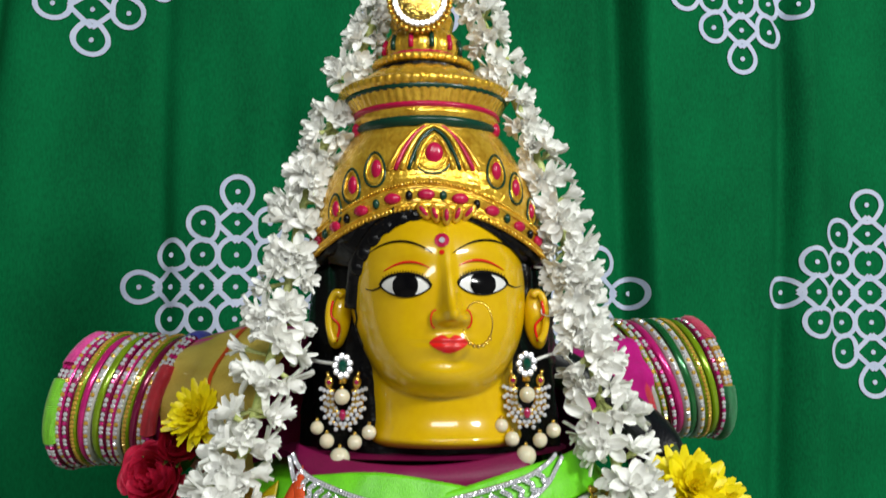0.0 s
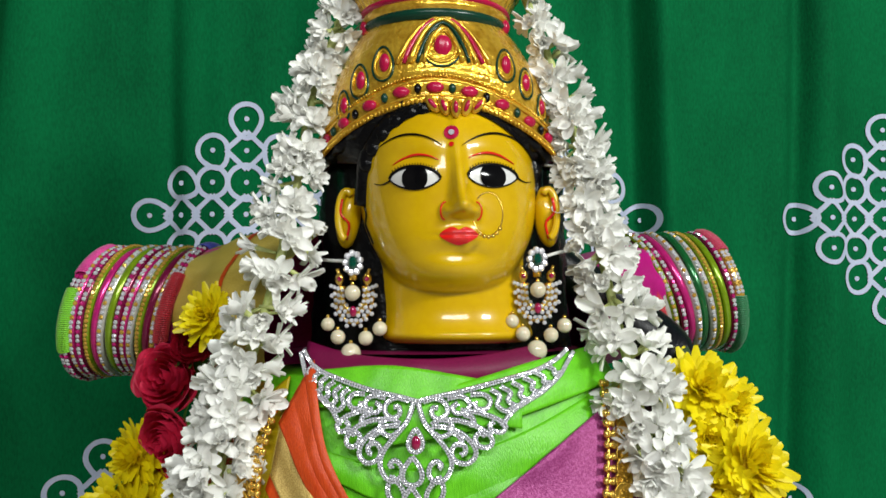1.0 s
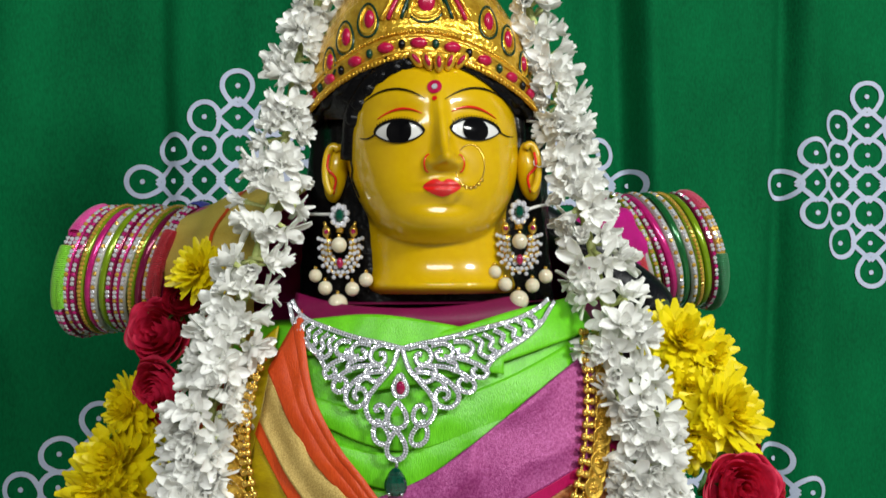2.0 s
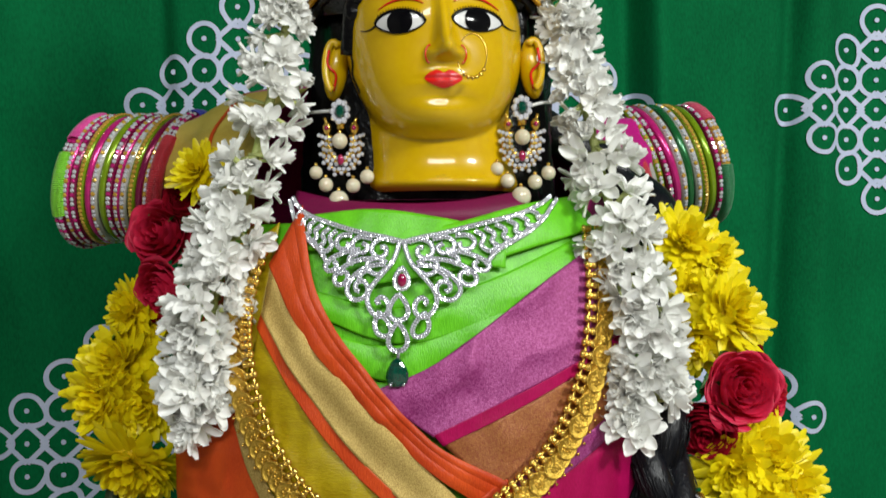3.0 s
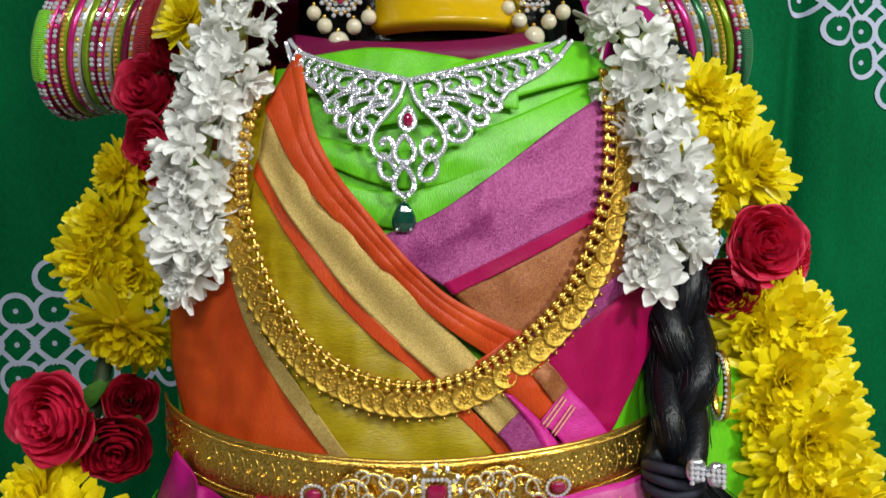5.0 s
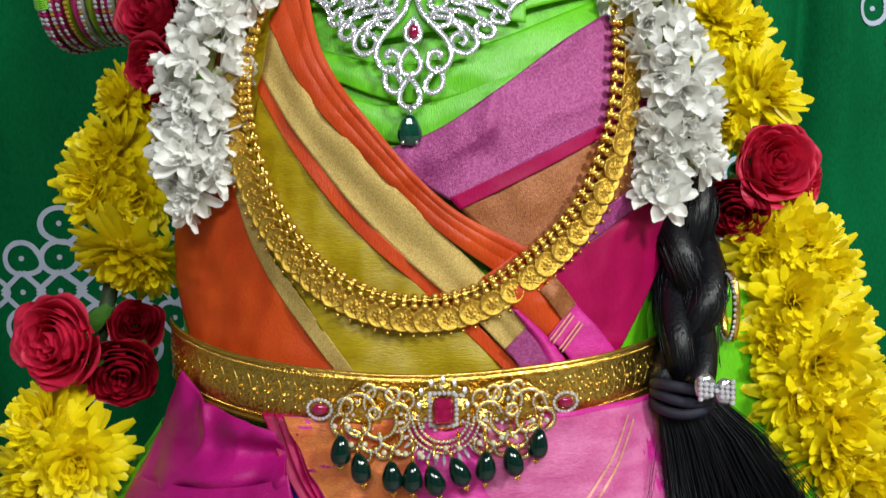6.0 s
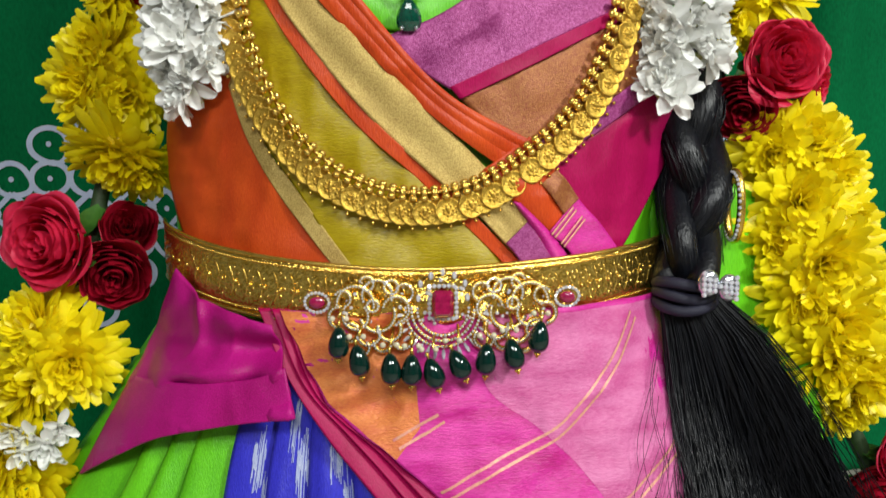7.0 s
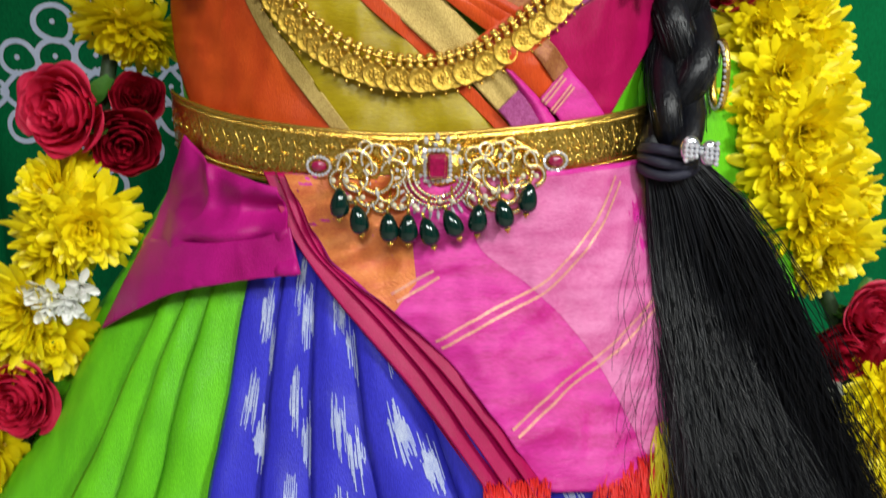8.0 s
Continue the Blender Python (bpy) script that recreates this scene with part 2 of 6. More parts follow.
    def stones(self, pts, r, mi=0, gap=1.9):
        P = [np.array(p, float) for p in pts]
        left = 0.0
        for a, b in zip(P, P[1:]):
            d = np.linalg.norm(b - a) + 1e-12
            s = left
            while s < d:
                self.gem(a + (b - a) * s / d, r, mi, (random.uniform(-0.25, 0.25), -1, random.uniform(-0.1, 0.4)))
                s += gap * r
            left = s - d

    def data(self, name, mats, smooth=True):
        me = bpy.data.meshes.new(name)
        me.from_pydata([tuple(float(c) for c in v) for v in self.v], [], self.f)
        for m in mats if isinstance(mats, (list, tuple)) else [mats]:
            me.materials.append(m)
        me.polygons.foreach_set("material_index", self.m)
        me.polygons.foreach_set("use_smooth", [smooth] * len(self.f))
        b = bmesh.new()
        b.from_mesh(me)
        bmesh.ops.recalc_face_normals(b, faces=b.faces)
        b.to_mesh(me)
        b.free()
        return me


def thing(name, label, category, at=(0, 0, 0), group="", kind=""):
    ob = new(name)
    ob.location = at
    ob.empty_display_size = 0.01
    return tagged(ob, label, category, group, kind)


def part(name, shape, material, parent, label="", smooth=True, thick=0.0, kind=""):
    if any(w in name for w in ("pave", "halo", "inlay", "bead_row", "bead_line", "thread_wrap")):
        kind = "stuff"
    me = shape if isinstance(shape, bpy.types.Mesh) else shape.data(name, material, smooth)
    ob = new(name, me)
    ob.parent = parent
    if parent is not None:
        q = parent
        off = Vector((0, 0, 0))
        while q is not None:
            off += q.location
            q = q.parent
        ob.location = -off
    if thick:
        s = ob.modifiers.new("thickness", "SOLIDIFY")
        s.thickness, s.offset = thick, 0
    return tagged(ob, label, kind=kind)


def solid(name, shape, material, label, category, kind="", smooth=True, thick=0.0, group=""):
    ob = part(name, shape, material, None, label, smooth, thick)
    return tagged(ob, label, category, group, kind)


# ---- the dressed body's outline ----
def hermite(xs, ys):
    xs, ys = list(xs), list(ys)
    n = len(xs)
    d = []
    for i in range(n):
        j, k = max(i - 1, 0), min(i + 1, n - 1)
        d.append((ys[k] - ys[j]) / (xs[k] - xs[j]))
    def f(x):
        x = min(max(x, xs[0]), xs[-1])
        i = max(j for j in range(n - 1) if xs[j] <= x)
        h = xs[i + 1] - xs[i]
        t = (x - xs[i]) / h
        return ((1 + 2 * t) * (1 - t) ** 2 * ys[i] + t * (1 - t) ** 2 * h * d[i]
                + t * t * (3 - 2 * t) * ys[i + 1] + t * t * (t - 1) * h * d[i + 1])
    return f
BZ = (0.0, 0.09, 0.15, 0.20, 0.23, 0.26, 0.30, 0.36, 0.40, 0.43, 0.45, 0.465)
body_a = hermite(BZ, (0.262, 0.208, 0.172, 0.142, 0.124, 0.117, 0.119, 0.122, 0.112, 0.092, 0.072, 0.05))
body_f = hermite(BZ, (0.300, 0.343, 0.360, 0.372, 0.377, 0.380, 0.384, 0.388, 0.394, 0.402, 0.409, 0.416))
body_c = hermite((0.0, 0.2, 0.3, 0.44, 0.5), (-0.020, -0.020, -0.018, -0.010, -0.006))
BACK = 0.463
def body_y(x, z, off=0.0):
    q = min(abs((x - body_c(z)) / body_a(z)), 0.995)
    return BACK - (BACK - body_f(z)) * (1 - q ** 2.3) ** (1 / 2.3) - off


# ---- room ----
def slab(lo, hi):
    s = Shape()
    for k in range(8):
        s.v.append(((lo, hi)[k & 1][0], (lo, hi)[k >> 1 & 1][1], (lo, hi)[k >> 2 & 1][2]))
    s.f = [(0, 2, 3, 1), (4, 5, 7, 6), (0, 1, 5, 4), (2, 6, 7, 3), (0, 4, 6, 2), (1, 3, 7, 5)]
    s.m = [0] * 6
    return s


# Plain shell out of view, added to close the room around the light.
for nm, lo, hi, m in (("floor", (-1.6, -1.6, -0.1), (1.6, 1.2, 0.0), M_FLOOR), ("ceiling", (-1.6, -1.6, 2.4), (1.6, 1.2, 2.5), M_WALL),
                      ("wall_north", (-1.6, 1.1, 0.0), (1.6, 1.2, 2.4), M_WALL), ("wall_south", (-1.6, -1.6, 0.0), (1.6, -1.5, 2.4), M_WALL),
                      ("wall_west", (-1.6, -1.5, 0.0), (-1.5, 1.1, 2.4), M_WALL), ("wall_east", (1.5, -1.5, 0.0), (1.6, 1.1, 2.4), M_WALL)):
    solid(nm, slab(lo, hi), m, "plain unseen room " + nm.split("_")[0], nm.split("_")[0], "structure", False)


# ---- curtain ----
def curtain_y(x, z, off=0.0):
    w = 0.0085 * math.sin(x * 21 + 0.6 * math.sin(z * 3)) + 0.0045 * math.sin(x * 47 + 1.1 + 1.2 * math.sin(z * 2.2))
    for fx, fw, fa in ((0.155, 0.014, 0.013), (0.185, 0.010, -0.005), (-0.39, 0.014, 0.012), (0.305, 0.010, 0.009), (0.335, 0.016, -0.006), (-0.245, 0.012, 0.006), (0.03, 0.012, 0.008), (0.46, 0.012, 0.010)):
        w += 1.6 * fa * math.exp(-((x - fx - 0.025 * (z - 0.5) - 0.006 * math.sin(7 * z + fx * 30)) / fw) ** 2)
    w += 0.005 * noise.noise((x * 9, 3.1, z * 4)) + 0.0030 * noise.noise((x * 40, 7.0, z * 6))
    return 0.757 + 0.1 * x + w - off


curtain = thing("backdrop_curtain", "dark green cotton curtain printed with white looped dot patterns", "curtain", (0, 0.78, 0), kind="structure")
s = Shape()
s.grid(lambda u, v: (-0.95 + 1.9 * u, curtain_y(-0.95 + 1.9 * u, 1.35 * v), 1.35 * v), 520, 120)
part("cloth", s, M_CURTAIN, curtain, thick=0.0008)


def printed(cx, cz, sx=0.0279, sz=0.0272):
    """One printed pattern: dots in a diamond, ringed at the rim and lattice lines within."""
    s = Shape()
    W = 0.0021

    def ribbon(pts, closed):
        n = len(pts)
        L = []
        for i in range(n):
            a, b = (pts[i - 1], pts[(i + 1) % n]) if closed else (pts[max(i - 1, 0)], pts[min(i + 1, n - 1)])
            t = np.array(b) - np.array(a)
            t = t / (np.linalg.norm(t) + 1e-12)
            w = W * (1 + 0.12 * noise.noise((pts[i][0] * 300, 0, pts[i][1] * 300)))
            L.append([(pts[i][0] - t[1] * w * k, pts[i][1] + t[0] * w * k) for k in (-1, 1)])
        o = len(s.v)
        for l in L:
            for x, z in l:
                s.v.append((x, curtain_y(x, z, 0.0018), z))
        for i in range(n if closed else n - 1):
            j = (i + 1) % n
            s.f.append((o + 2 * i, o + 2 * i + 1, o + 2 * j + 1, o + 2 * j))
            s.m.append(0)

    for i in range(-3, 4):
        for j in range(-3, 4):
            if abs(i) + abs(j) > 3:
                continue
            x, z = cx + i * sx, cz + j * sz
            r = 0.0023
            o = len(s.v)
            s.v += [(x + r * math.cos(a * math.pi / 4), curtain_y(x, z, 0.0018), z + r * math.sin(a * math.pi / 4)) for a in range(8)]
            s.f.append(tuple(range(o, o + 8)))
            s.m.append(0)
            rim = abs(i) + abs(j) == 3
            if rim or (abs(j) == 1 and abs(i) < 2):
                rr = 0.0128 if not (i == 0 and abs(j) == 1) else 0.0148
                ring = []
                d = math.atan2(-j, -i)
                for k in range(28):
                    a = 2 * math.pi * k / 28
                    e = rr * (1 + (0.30 * max(0, math.cos(a - d)) ** 6 if rim else 0))
                    ring.append((x + e * math.cos(a), z + e * math.sin(a)))
                ribbon(ring, True)
            if not rim:
                h = 0.60
                for a, b in (((0, h), (h, 0)), ((h, 0), (0, -h)), ((0, -h), (-h, 0)), ((-h, 0), (0, h))):
                    if abs(j) == 1 and abs(i) < 2 and (i, j) != (0, 0):
                        continue
                    ribbon([(x + sx * (a[0] + (b[0] - a[0]) * k / 4), z + sz * (a[1] + (b[1] - a[1]) * k / 4)) for k in range(5)], False)
    return s


for cx, cz in ((-0.303, 0.833), (-0.028, 0.835), (0.276, 0.833), (0.56, 0.835), (-0.1755, 0.539), (0.082, 0.535), (0.394, 0.537), (-0.50, 0.54), (0.68, 0.54),
               (-0.292, 0.256), (-0.02, 0.25), (0.243, 0.260), (0.53, 0.255), (-0.57, 0.255)):
    part("looped_print", printed(cx, cz), M_PRINT, curtain)


# ---- statue ----
def axis_x(z):
    return -0.004 - 0.05 * (z - 0.5)


def head_r(th, z):
    dz = (z - 0.523) / (0.052 if z > 0.523 else 0.0540)
    p = 2.1 + (2.4 * max(math.cos(th), 0) ** 2 if dz < 0 else 0.0)
    sq = max(1 - abs(dz) ** p, 0) ** (1 / p)
    rh = sq / math.sqrt((math.sin(th) / 0.0440) ** 2 + (math.cos(th) / 0.0475) ** 2)
    fl = 0.0045 * max(0, (0.464 - z) / 0.017) ** 2 - 0.006 * max(0, (0.4515 - z) / 0.005) ** 2
    rn = 1 / math.sqrt((math.sin(th) / (0.0362 + fl * 0.8)) ** 2 + (math.cos(th) / (0.0285 + 1.7 * fl)) ** 2)
    k = 0.0022
    h = max(k - abs(rh - rn), 0) / k
    return max(rh, rn) + h * h * k * 0.25


def relief(x, z):
    """How far the features stand out of the head."""
    g = lambda a, b: math.exp(-(a * a + b * b))
    w = 0.0026 + 0.0014 * max(0, (0.526 - z) / 0.022)
    up = min(1, max(0, (0.540 - z) / 0.031))
    cx = 0.0015 + 0.0022 * up
    nose = (0.0014 + 0.0078 * up ** 1.4) * math.exp(-((x - cx) / w) ** 2)
    if z < 0.5062:
        nose *= math.exp(-((0.5062 - z) / 0.0024) ** 2)
    nose += 0.0030 * g((x - 0.0038) / 0.0036, (z - 0.5085) / 0.0034)
    wing = 0.0036 * (g((x + 0.0024) / 0.0024, (z - 0.5062) / 0.0030) + g((x - 0.0096) / 0.0024, (z - 0.5062) / 0.0030))
    lips = 0.0030 * g((x - 0.0025) / 0.0078, (z - 0.4952) / 0.0038) - 0.0016 * g((x - 0.0025) / 0.009, (z - 0.4955) / 0.0008)
    eyes = sum(0.0012 * g((x - c) / 0.0100, (z - 0.5215) / 0.0050) - 0.0014 * g((x - c) / 0.011, (z - 0.531) / 0.004) for c in (-0.0167, 0.0178))
    chin = 0.0018 * g((x - 0.001) / 0.012, (z - 0.4800) / 0.006) - 0.0012 * g((x - 0.001) / 0.012, (z - 0.4875) / 0.003)
    cheek = 0.0012 * (g((x + 0.024) / 0.012, (z - 0.500) / 0.012) + g((x - 0.027) / 0.012, (z - 0.500) / 0.012))
    return nose + wing + lips + eyes + chin + cheek


HEADY = 0.4375


def head_point(th, z, off=0.0):
    r = head_r(th, z)
    x = axis_x(z) + 0.004 + r * math.sin(th) * 1.0 - 0.002
    r += off + (relief(x, z) if abs(th) < 1.4 else 0)
    return (axis_x(z) + 0.002 + r * math.sin(th), HEADY - r * math.cos(th), z)


def on_face(x, z, off=0.0):
    th = 0.0
    for _ in range(6):
        th = math.asin(max(-0.99, min(0.99, (x - axis_x(z) - 0.002) / (head_r(th, z) + 0.0001))))
    return head_point(th, z, off)


CROWNY = 0.445
dome_r = hermite((0.530, 0.545, 0.560, 0.575, 0.590, 0.602), (0.0600, 0.0595, 0.0572, 0.0522, 0.0440, 0.0358))


def dome(th, z, off=0.0):
    r = dome_r(z) + off
    deep = 0.80 + 0.20 * min(1, max(0, (z - 0.553) / 0.048)) if math.cos(th) > 0 else 1.0
    return (-0.0075 - 0.02 * (z - 0.55) + r * math.sin(th), CROWNY - deep * r * math.cos(th), z)


def dome_th(x, z):
    return math.asin(max(-1, min(1, (x + 0.0075) / dome_r(z))))


def dome_low(th):
    return 0.5335 + 0.0230 * max(math.cos(th), 0) ** 2.1


def statue():
    s = Shape()
    FACE, BLACK, GOLD, PINK, GREEN, WHITE, EYE, LIP, STONE = range(9)
    # head and neck
    s.grid(lambda u, v: head_point(-2.2 + 4.4 * u, 0.4465 + 0.1235 * v), 150, 130, FACE)
    # hair at the back and sides
    def hair(u, v):
        th = 2 * math.pi * u
        z = 0.425 + 0.135 * v
        wob = 1 + 0.03 * math.sin(14 * th + 60 * z) + 0.02 * noise.noise((th * 5, z * 160, 0))
        a = 0.0610 + 0.007 * (1 - v)
        return (-0.0065 + a * wob * math.sin(th), 0.470 - 0.050 * wob * math.cos(th), z)
    s.grid(hair, 90, 40, BLACK, loop_u=True)
    # waved locks round the brow
    for sg in (-1, 1):
        line = [(sg * 0.0125, 0.5560), (sg * 0.0205, 0.5540), (sg * 0.0300, 0.5475), (sg * 0.0375, 0.5385), (sg * 0.0415, 0.528), (sg * 0.0430, 0.512)]
        P = spl([on_face(x + 0.0005, z, 0.0008) for x, z in line], 30)
        s.tube(P, lambda t: 0.0038 + 0.0008 * abs(math.sin(t * 11)), 8, BLACK, flat=0.6)
        for k in range(6):
            p = P[1 + 4 * k]
            s.ball((p[0] - sg * 0.0012, p[1] - 0.0004, p[2] - 0.0020), (0.0048, 0.0026, 0.0040), 12, 8, BLACK)
        s.ball(dome(sg * 1.15, 0.6010, 0.001), (0.0030, 0.0030, 0.0040), 8, 6, PINK)
    def brow_hair(u, v):
        th = -1.45 + 2.9 * u
        p = np.array(dome(th, dome_low(th) + 0.002, -0.0015))
        q = np.array(on_face(max(-0.042, min(0.0405, (p[0] + 0.007) * 0.74 - 0.0010)), p[2] - 0.0045, 0.0010))
        return p + (q - p) * v
    for lo, hi, mi in ((0.0, 0.425, BLACK), (0.425, 0.575, FACE), (0.575, 1.0, BLACK)):
        s.grid(lambda u, v: brow_hair(lo + (hi - lo) * u, v), 28, 6, mi)
    for sg in (-1, 1):
        s.tube([dome(sg * th, dome_low(th) + 0.0015, -0.0045) for th in np.linspace(0.22, 1.5, 30)], lambda t: 0.0036 + 0.0008 * math.sin(34 * t), 10, BLACK)
    # ears
    for sg, ex in ((-1, -0.0510), (1, 0.0455)):
        s.ball((ex, 0.431, 0.5070), (0.0062, 0.0075, 0.0150), 14, 12, FACE, Matrix.Rotation(-0.12 * sg, 3, "Y"))
        rim = [(ex + sg * (0.0040 * math.cos(a) + 0.0003), 0.4238 + 0.001 * math.sin(a), 0.5080 + 0.0118 * math.sin(a)) for a in np.linspace(-1.5, 2.2, 16)]
        s.tube(rim, 0.0019, 8, FACE)
        s.tube(spl([(ex + sg * 0.0022, 0.4228, 0.5155), (ex + sg * 0.0030, 0.4226, 0.5085), (ex - sg * 0.0010, 0.4232, 0.5035), (ex + sg * 0.0004, 0.4240, 0.4960)], 12), 0.0007, 5, LIP)
    # eyes
    for cx, cz, sg in ((-0.0167, 0.5212, -1), (0.0178, 0.5223, 1)):
        hw = 0.0115

        def lid(u, top):
            k = max(1 - abs(u) ** 2.0, 0)
            return cz + (0.0052 if top else -0.0050) * k ** (0.62 if top else 0.8) + 0.0004 * sg * u

        def white(u, v):
            x = -1 + 2 * u
            return on_face(cx + hw * x, lid(x, False) + (lid(x, True) - lid(x, False)) * v, 0.0003)
        s.grid(white, 24, 8, WHITE)

        def iris(u, v):
            x = (-1 + 2 * u) * 0.0056
            h = math.sqrt(max(0.0058 ** 2 - x * x, 0))
            w = x / hw
            lo, hi = max(cz - h, lid(w, False)), min(cz + h, lid(w, True))
            return on_face(cx + sg * -0.0002 + x, lo + (hi - lo) * v, 0.0008)
        s.grid(iris, 18, 8, EYE)
        top = [on_face(cx + hw * x, lid(x, True) + 0.0002, 0.0006) for x in np.linspace(-1, 1, 24)]
        s.tube(top, 0.00075, 6, BLACK)
        s.tube([on_face(cx + hw * x, lid(x, False), 0.0005) for x in np.linspace(-1, 1, 24)], 0.0004, 5, BLACK)
        s.tube([on_face(cx + sg * (hw + 0.0078 * k), cz + sg * 0.0004 - 0.0012 * math.sin(3 * k), 0.0004) for k in np.linspace(0, 1, 8)], lambda t: 0.0005 * (1 - 0.7 * t), 5, BLACK)
        for x in np.linspace(-0.85, 0.85, 17):
            z = lid(x, True)
            s.tube([on_face(cx + hw * x, z, 0.0006), on_face(cx + hw * x * 1.05, z + 0.0018, 0.0008)], 0.00022, 4, BLACK)
        s.tube([on_face(cx + 0.0105 * x, cz + 0.0108 - 0.0034 * x * x - 0.0006 * sg * x, 0.0004) for x in np.linspace(-1, 1, 20)], lambda t: 0.0005 * (0.4 + math.sin(math.pi * t)), 5, LIP)
        s.tube([on_face(cx + sg * 0.002 + 0.0165 * x, cz + 0.0205 - 0.0065 * x * x + 0.0012 * sg * x, 0.0005) for x in np.linspace(-0.95, 0.85, 26)], lambda t: 0.00042 * (0.35 + math.sin(math.pi * t)), 5, BLACK)
    # brow mark
    for r, z, mi, o in ((0.0033, 0.5418, PINK, 0.0005), (0.0013, 0.5418, STONE, 0.0010), (0.0011, 0.5362, LIP, 0.0005)):
        s.grid(lambda u, v: on_face(-0.0006 + r * v * math.cos(2 * math.pi * u), z + r * v * math.sin(2 * math.pi * u), o), 16, 3, mi, loop_u=True)
    # lips
    def lip(u, v):
        x = -1 + 2 * u
        k = max(1 - x * x, 0) ** 0.75
        hi = 0.4956 + (0.0040 - 0.0018 * math.exp(-(x / 0.20) ** 2)) * k
        lo = 0.4956 - 0.0046 * k * (1 - 0.25 * abs(x))
        return on_face(0.0025 + 0.0086 * x, lo + (hi - lo) * v, 0.0004)
    s.grid(lip, 26, 12, LIP)
    for sg, nx in ((-1, -0.0034), (1, 0.0104)):
        s.tube([on_face(nx + sg * 0.0020 * math.cos(a), 0.5062 + 0.0040 * math.sin(a), 0.0004) for a in np.linspace(-1.5, 1.7, 12)], 0.0004, 5, LIP)
    s.tube([on_face(x, z, 0.0004) for x, z in spl([(-0.0418, 0.513), (-0.0405, 0.507), (-0.0412, 0.503), (-0.0392, 0.498), (-0.0372, 0.4935)], 14)], 0.0005, 5, BLACK)
    # crown dome
    def shell(u, v):
        th = -math.pi + 2 * math.pi * u
        lo = dome_low(th)
        z = lo + (0.602 - lo) * v
        return dome(th, z, 0.0006 * math.sin(v * 40) * (v < 0.35) + 0.0004 * noise.noise((th * 9, z * 300, 2)))
    s.grid(shell, 120, 36, GOLD, loop_u=True)
    edge = lambda d, o, n=70, w=1.5: [dome(th, dome_low(th) + d, o) for th in np.linspace(-w, w, n)]
    s.beads(edge(0.0010, 0.0010, 90), 0.0011, GOLD)
    s.tube(edge(0.0105, 0.0004), 0.0008, 6, GOLD)
    s.beads(edge(0.0128, 0.0006, 90), 0.0008, GOLD)
    s.tube(edge(0.0036, 0.0004), 0.0007, 6, GOLD)
    for k, th in enumerate(np.linspace(-1.25, 1.25, 19)):
        z = dome_low(th) + 0.0070
        p = dome(th, z, 0.0006)
        R = Matrix.Rotation(th, 3, "Z")
        s.ball(p, (0.0042, 0.0018, 0.0026) if k % 2 else (0.0018, 0.0016, 0.0024), 8, 6, PINK if k % 2 else (GREEN if k % 4 else BLACK), R)
    def oval(x, z, rx, rz, turn=0.0):
        th = dome_th(x, z)
        R = Matrix.Rotation(th, 3, "Z")
        p = dome(th, z, 0.0006)
        s.ball(p, (rx, 0.0016, rz), 10, 8, PINK, R)
        for k, mi, t in ((1.55, GOLD, 0.0007), (1.95, GREEN, 0.0006)):
            ring = []
            for a in np.linspace(0, 2 * math.pi, 21)[:-1]:
                q = R @ Vector((k * rx * math.cos(a) * (1 - 0.25 * math.sin(a)), 0, k * rz * math.sin(a)))
                zz = min(z + q.z, 0.601)
                ring.append(dome(dome_th(p[0] + q.x, zz), zz, 0.0004))
            s.tube(ring, t, 5, mi, closed=True)
    oval(-0.0035, 0.5835, 0.0042, 0.0052)
    for x, z, k in ((-0.0305, 0.5765, 0.8), (-0.0420, 0.5695, 0.8), (-0.0505, 0.5590, 0.7), (0.0255, 0.5765, 0.8), (0.0350, 0.5695, 0.75), (0.0425, 0.5590, 0.65)):
        oval(x, z, 0.0035 * k, 0.0056 * k)
    for hw, h, mi, t in ((0.0118, 0.0155, GREEN, 0.0009), (0.0150, 0.0175, GOLD, 0.0013), (0.0180, 0.0185, PINK, 0.0011), (0.0212, 0.0185, GOLD, 0.0012), (0.0088, 0.0125, GOLD, 0.0012)):
        arch = []
        for a in np.linspace(-1, 1, 25):
            z = min(0.5755 + h * (1 - abs(a) ** 2.4) + 0.005 * (1 - abs(a)), 0.6012)
            arch.append(dome(dome_th(-0.0035 + hw * a, z), z, 0.0007))
        s.tube(arch, t, 6, mi)
    for k in (-2, -1, 0, 1, 2):
        p = on_face(0.0010 + 0.0048 * k, 0.5555 - 0.0011 * (2 - abs(k)), 0.0035)
        s.ball(p, (0.0026, 0.0022, 0.0048), 8, 6, GOLD, Matrix.Rotation(0.35 * k, 3, "Y"))
        s.ball((p[0], p[1] - 0.0016, p[2]), (0.0012, 0.0012, 0.0030), 6, 5, PINK, Matrix.Rotation(0.35 * k, 3, "Y"))
    # crown tiers
    def tier(prof, mi, cx, flute=0, amp=0.0):
        n = len(prof) - 1
        def fn(u, v):
            i = min(int(v * n), n - 1)
            t = v * n - i
            r = prof[i][0] + (prof[i + 1][0] - prof[i][0]) * t
            z = prof[i][1] + (prof[i + 1][1] - prof[i][1]) * t
            th = 2 * math.pi * u
            r += amp * math.cos(flute * th)
            return (cx + r * math.sin(th), CROWNY - 0.004 - r * math.cos(th), z)
        s.grid(fn, max(72, flute * 4), n * 2, mi, loop_u=True)
    tier([(0.0350, 0.598), (0.0372, 0.6005), (0.0362, 0.6030)], GREEN, -0.0085)
    tier([(0.0362, 0.6025), (0.0376, 0.6045), (0.0368, 0.6070)], GOLD, -0.0085)
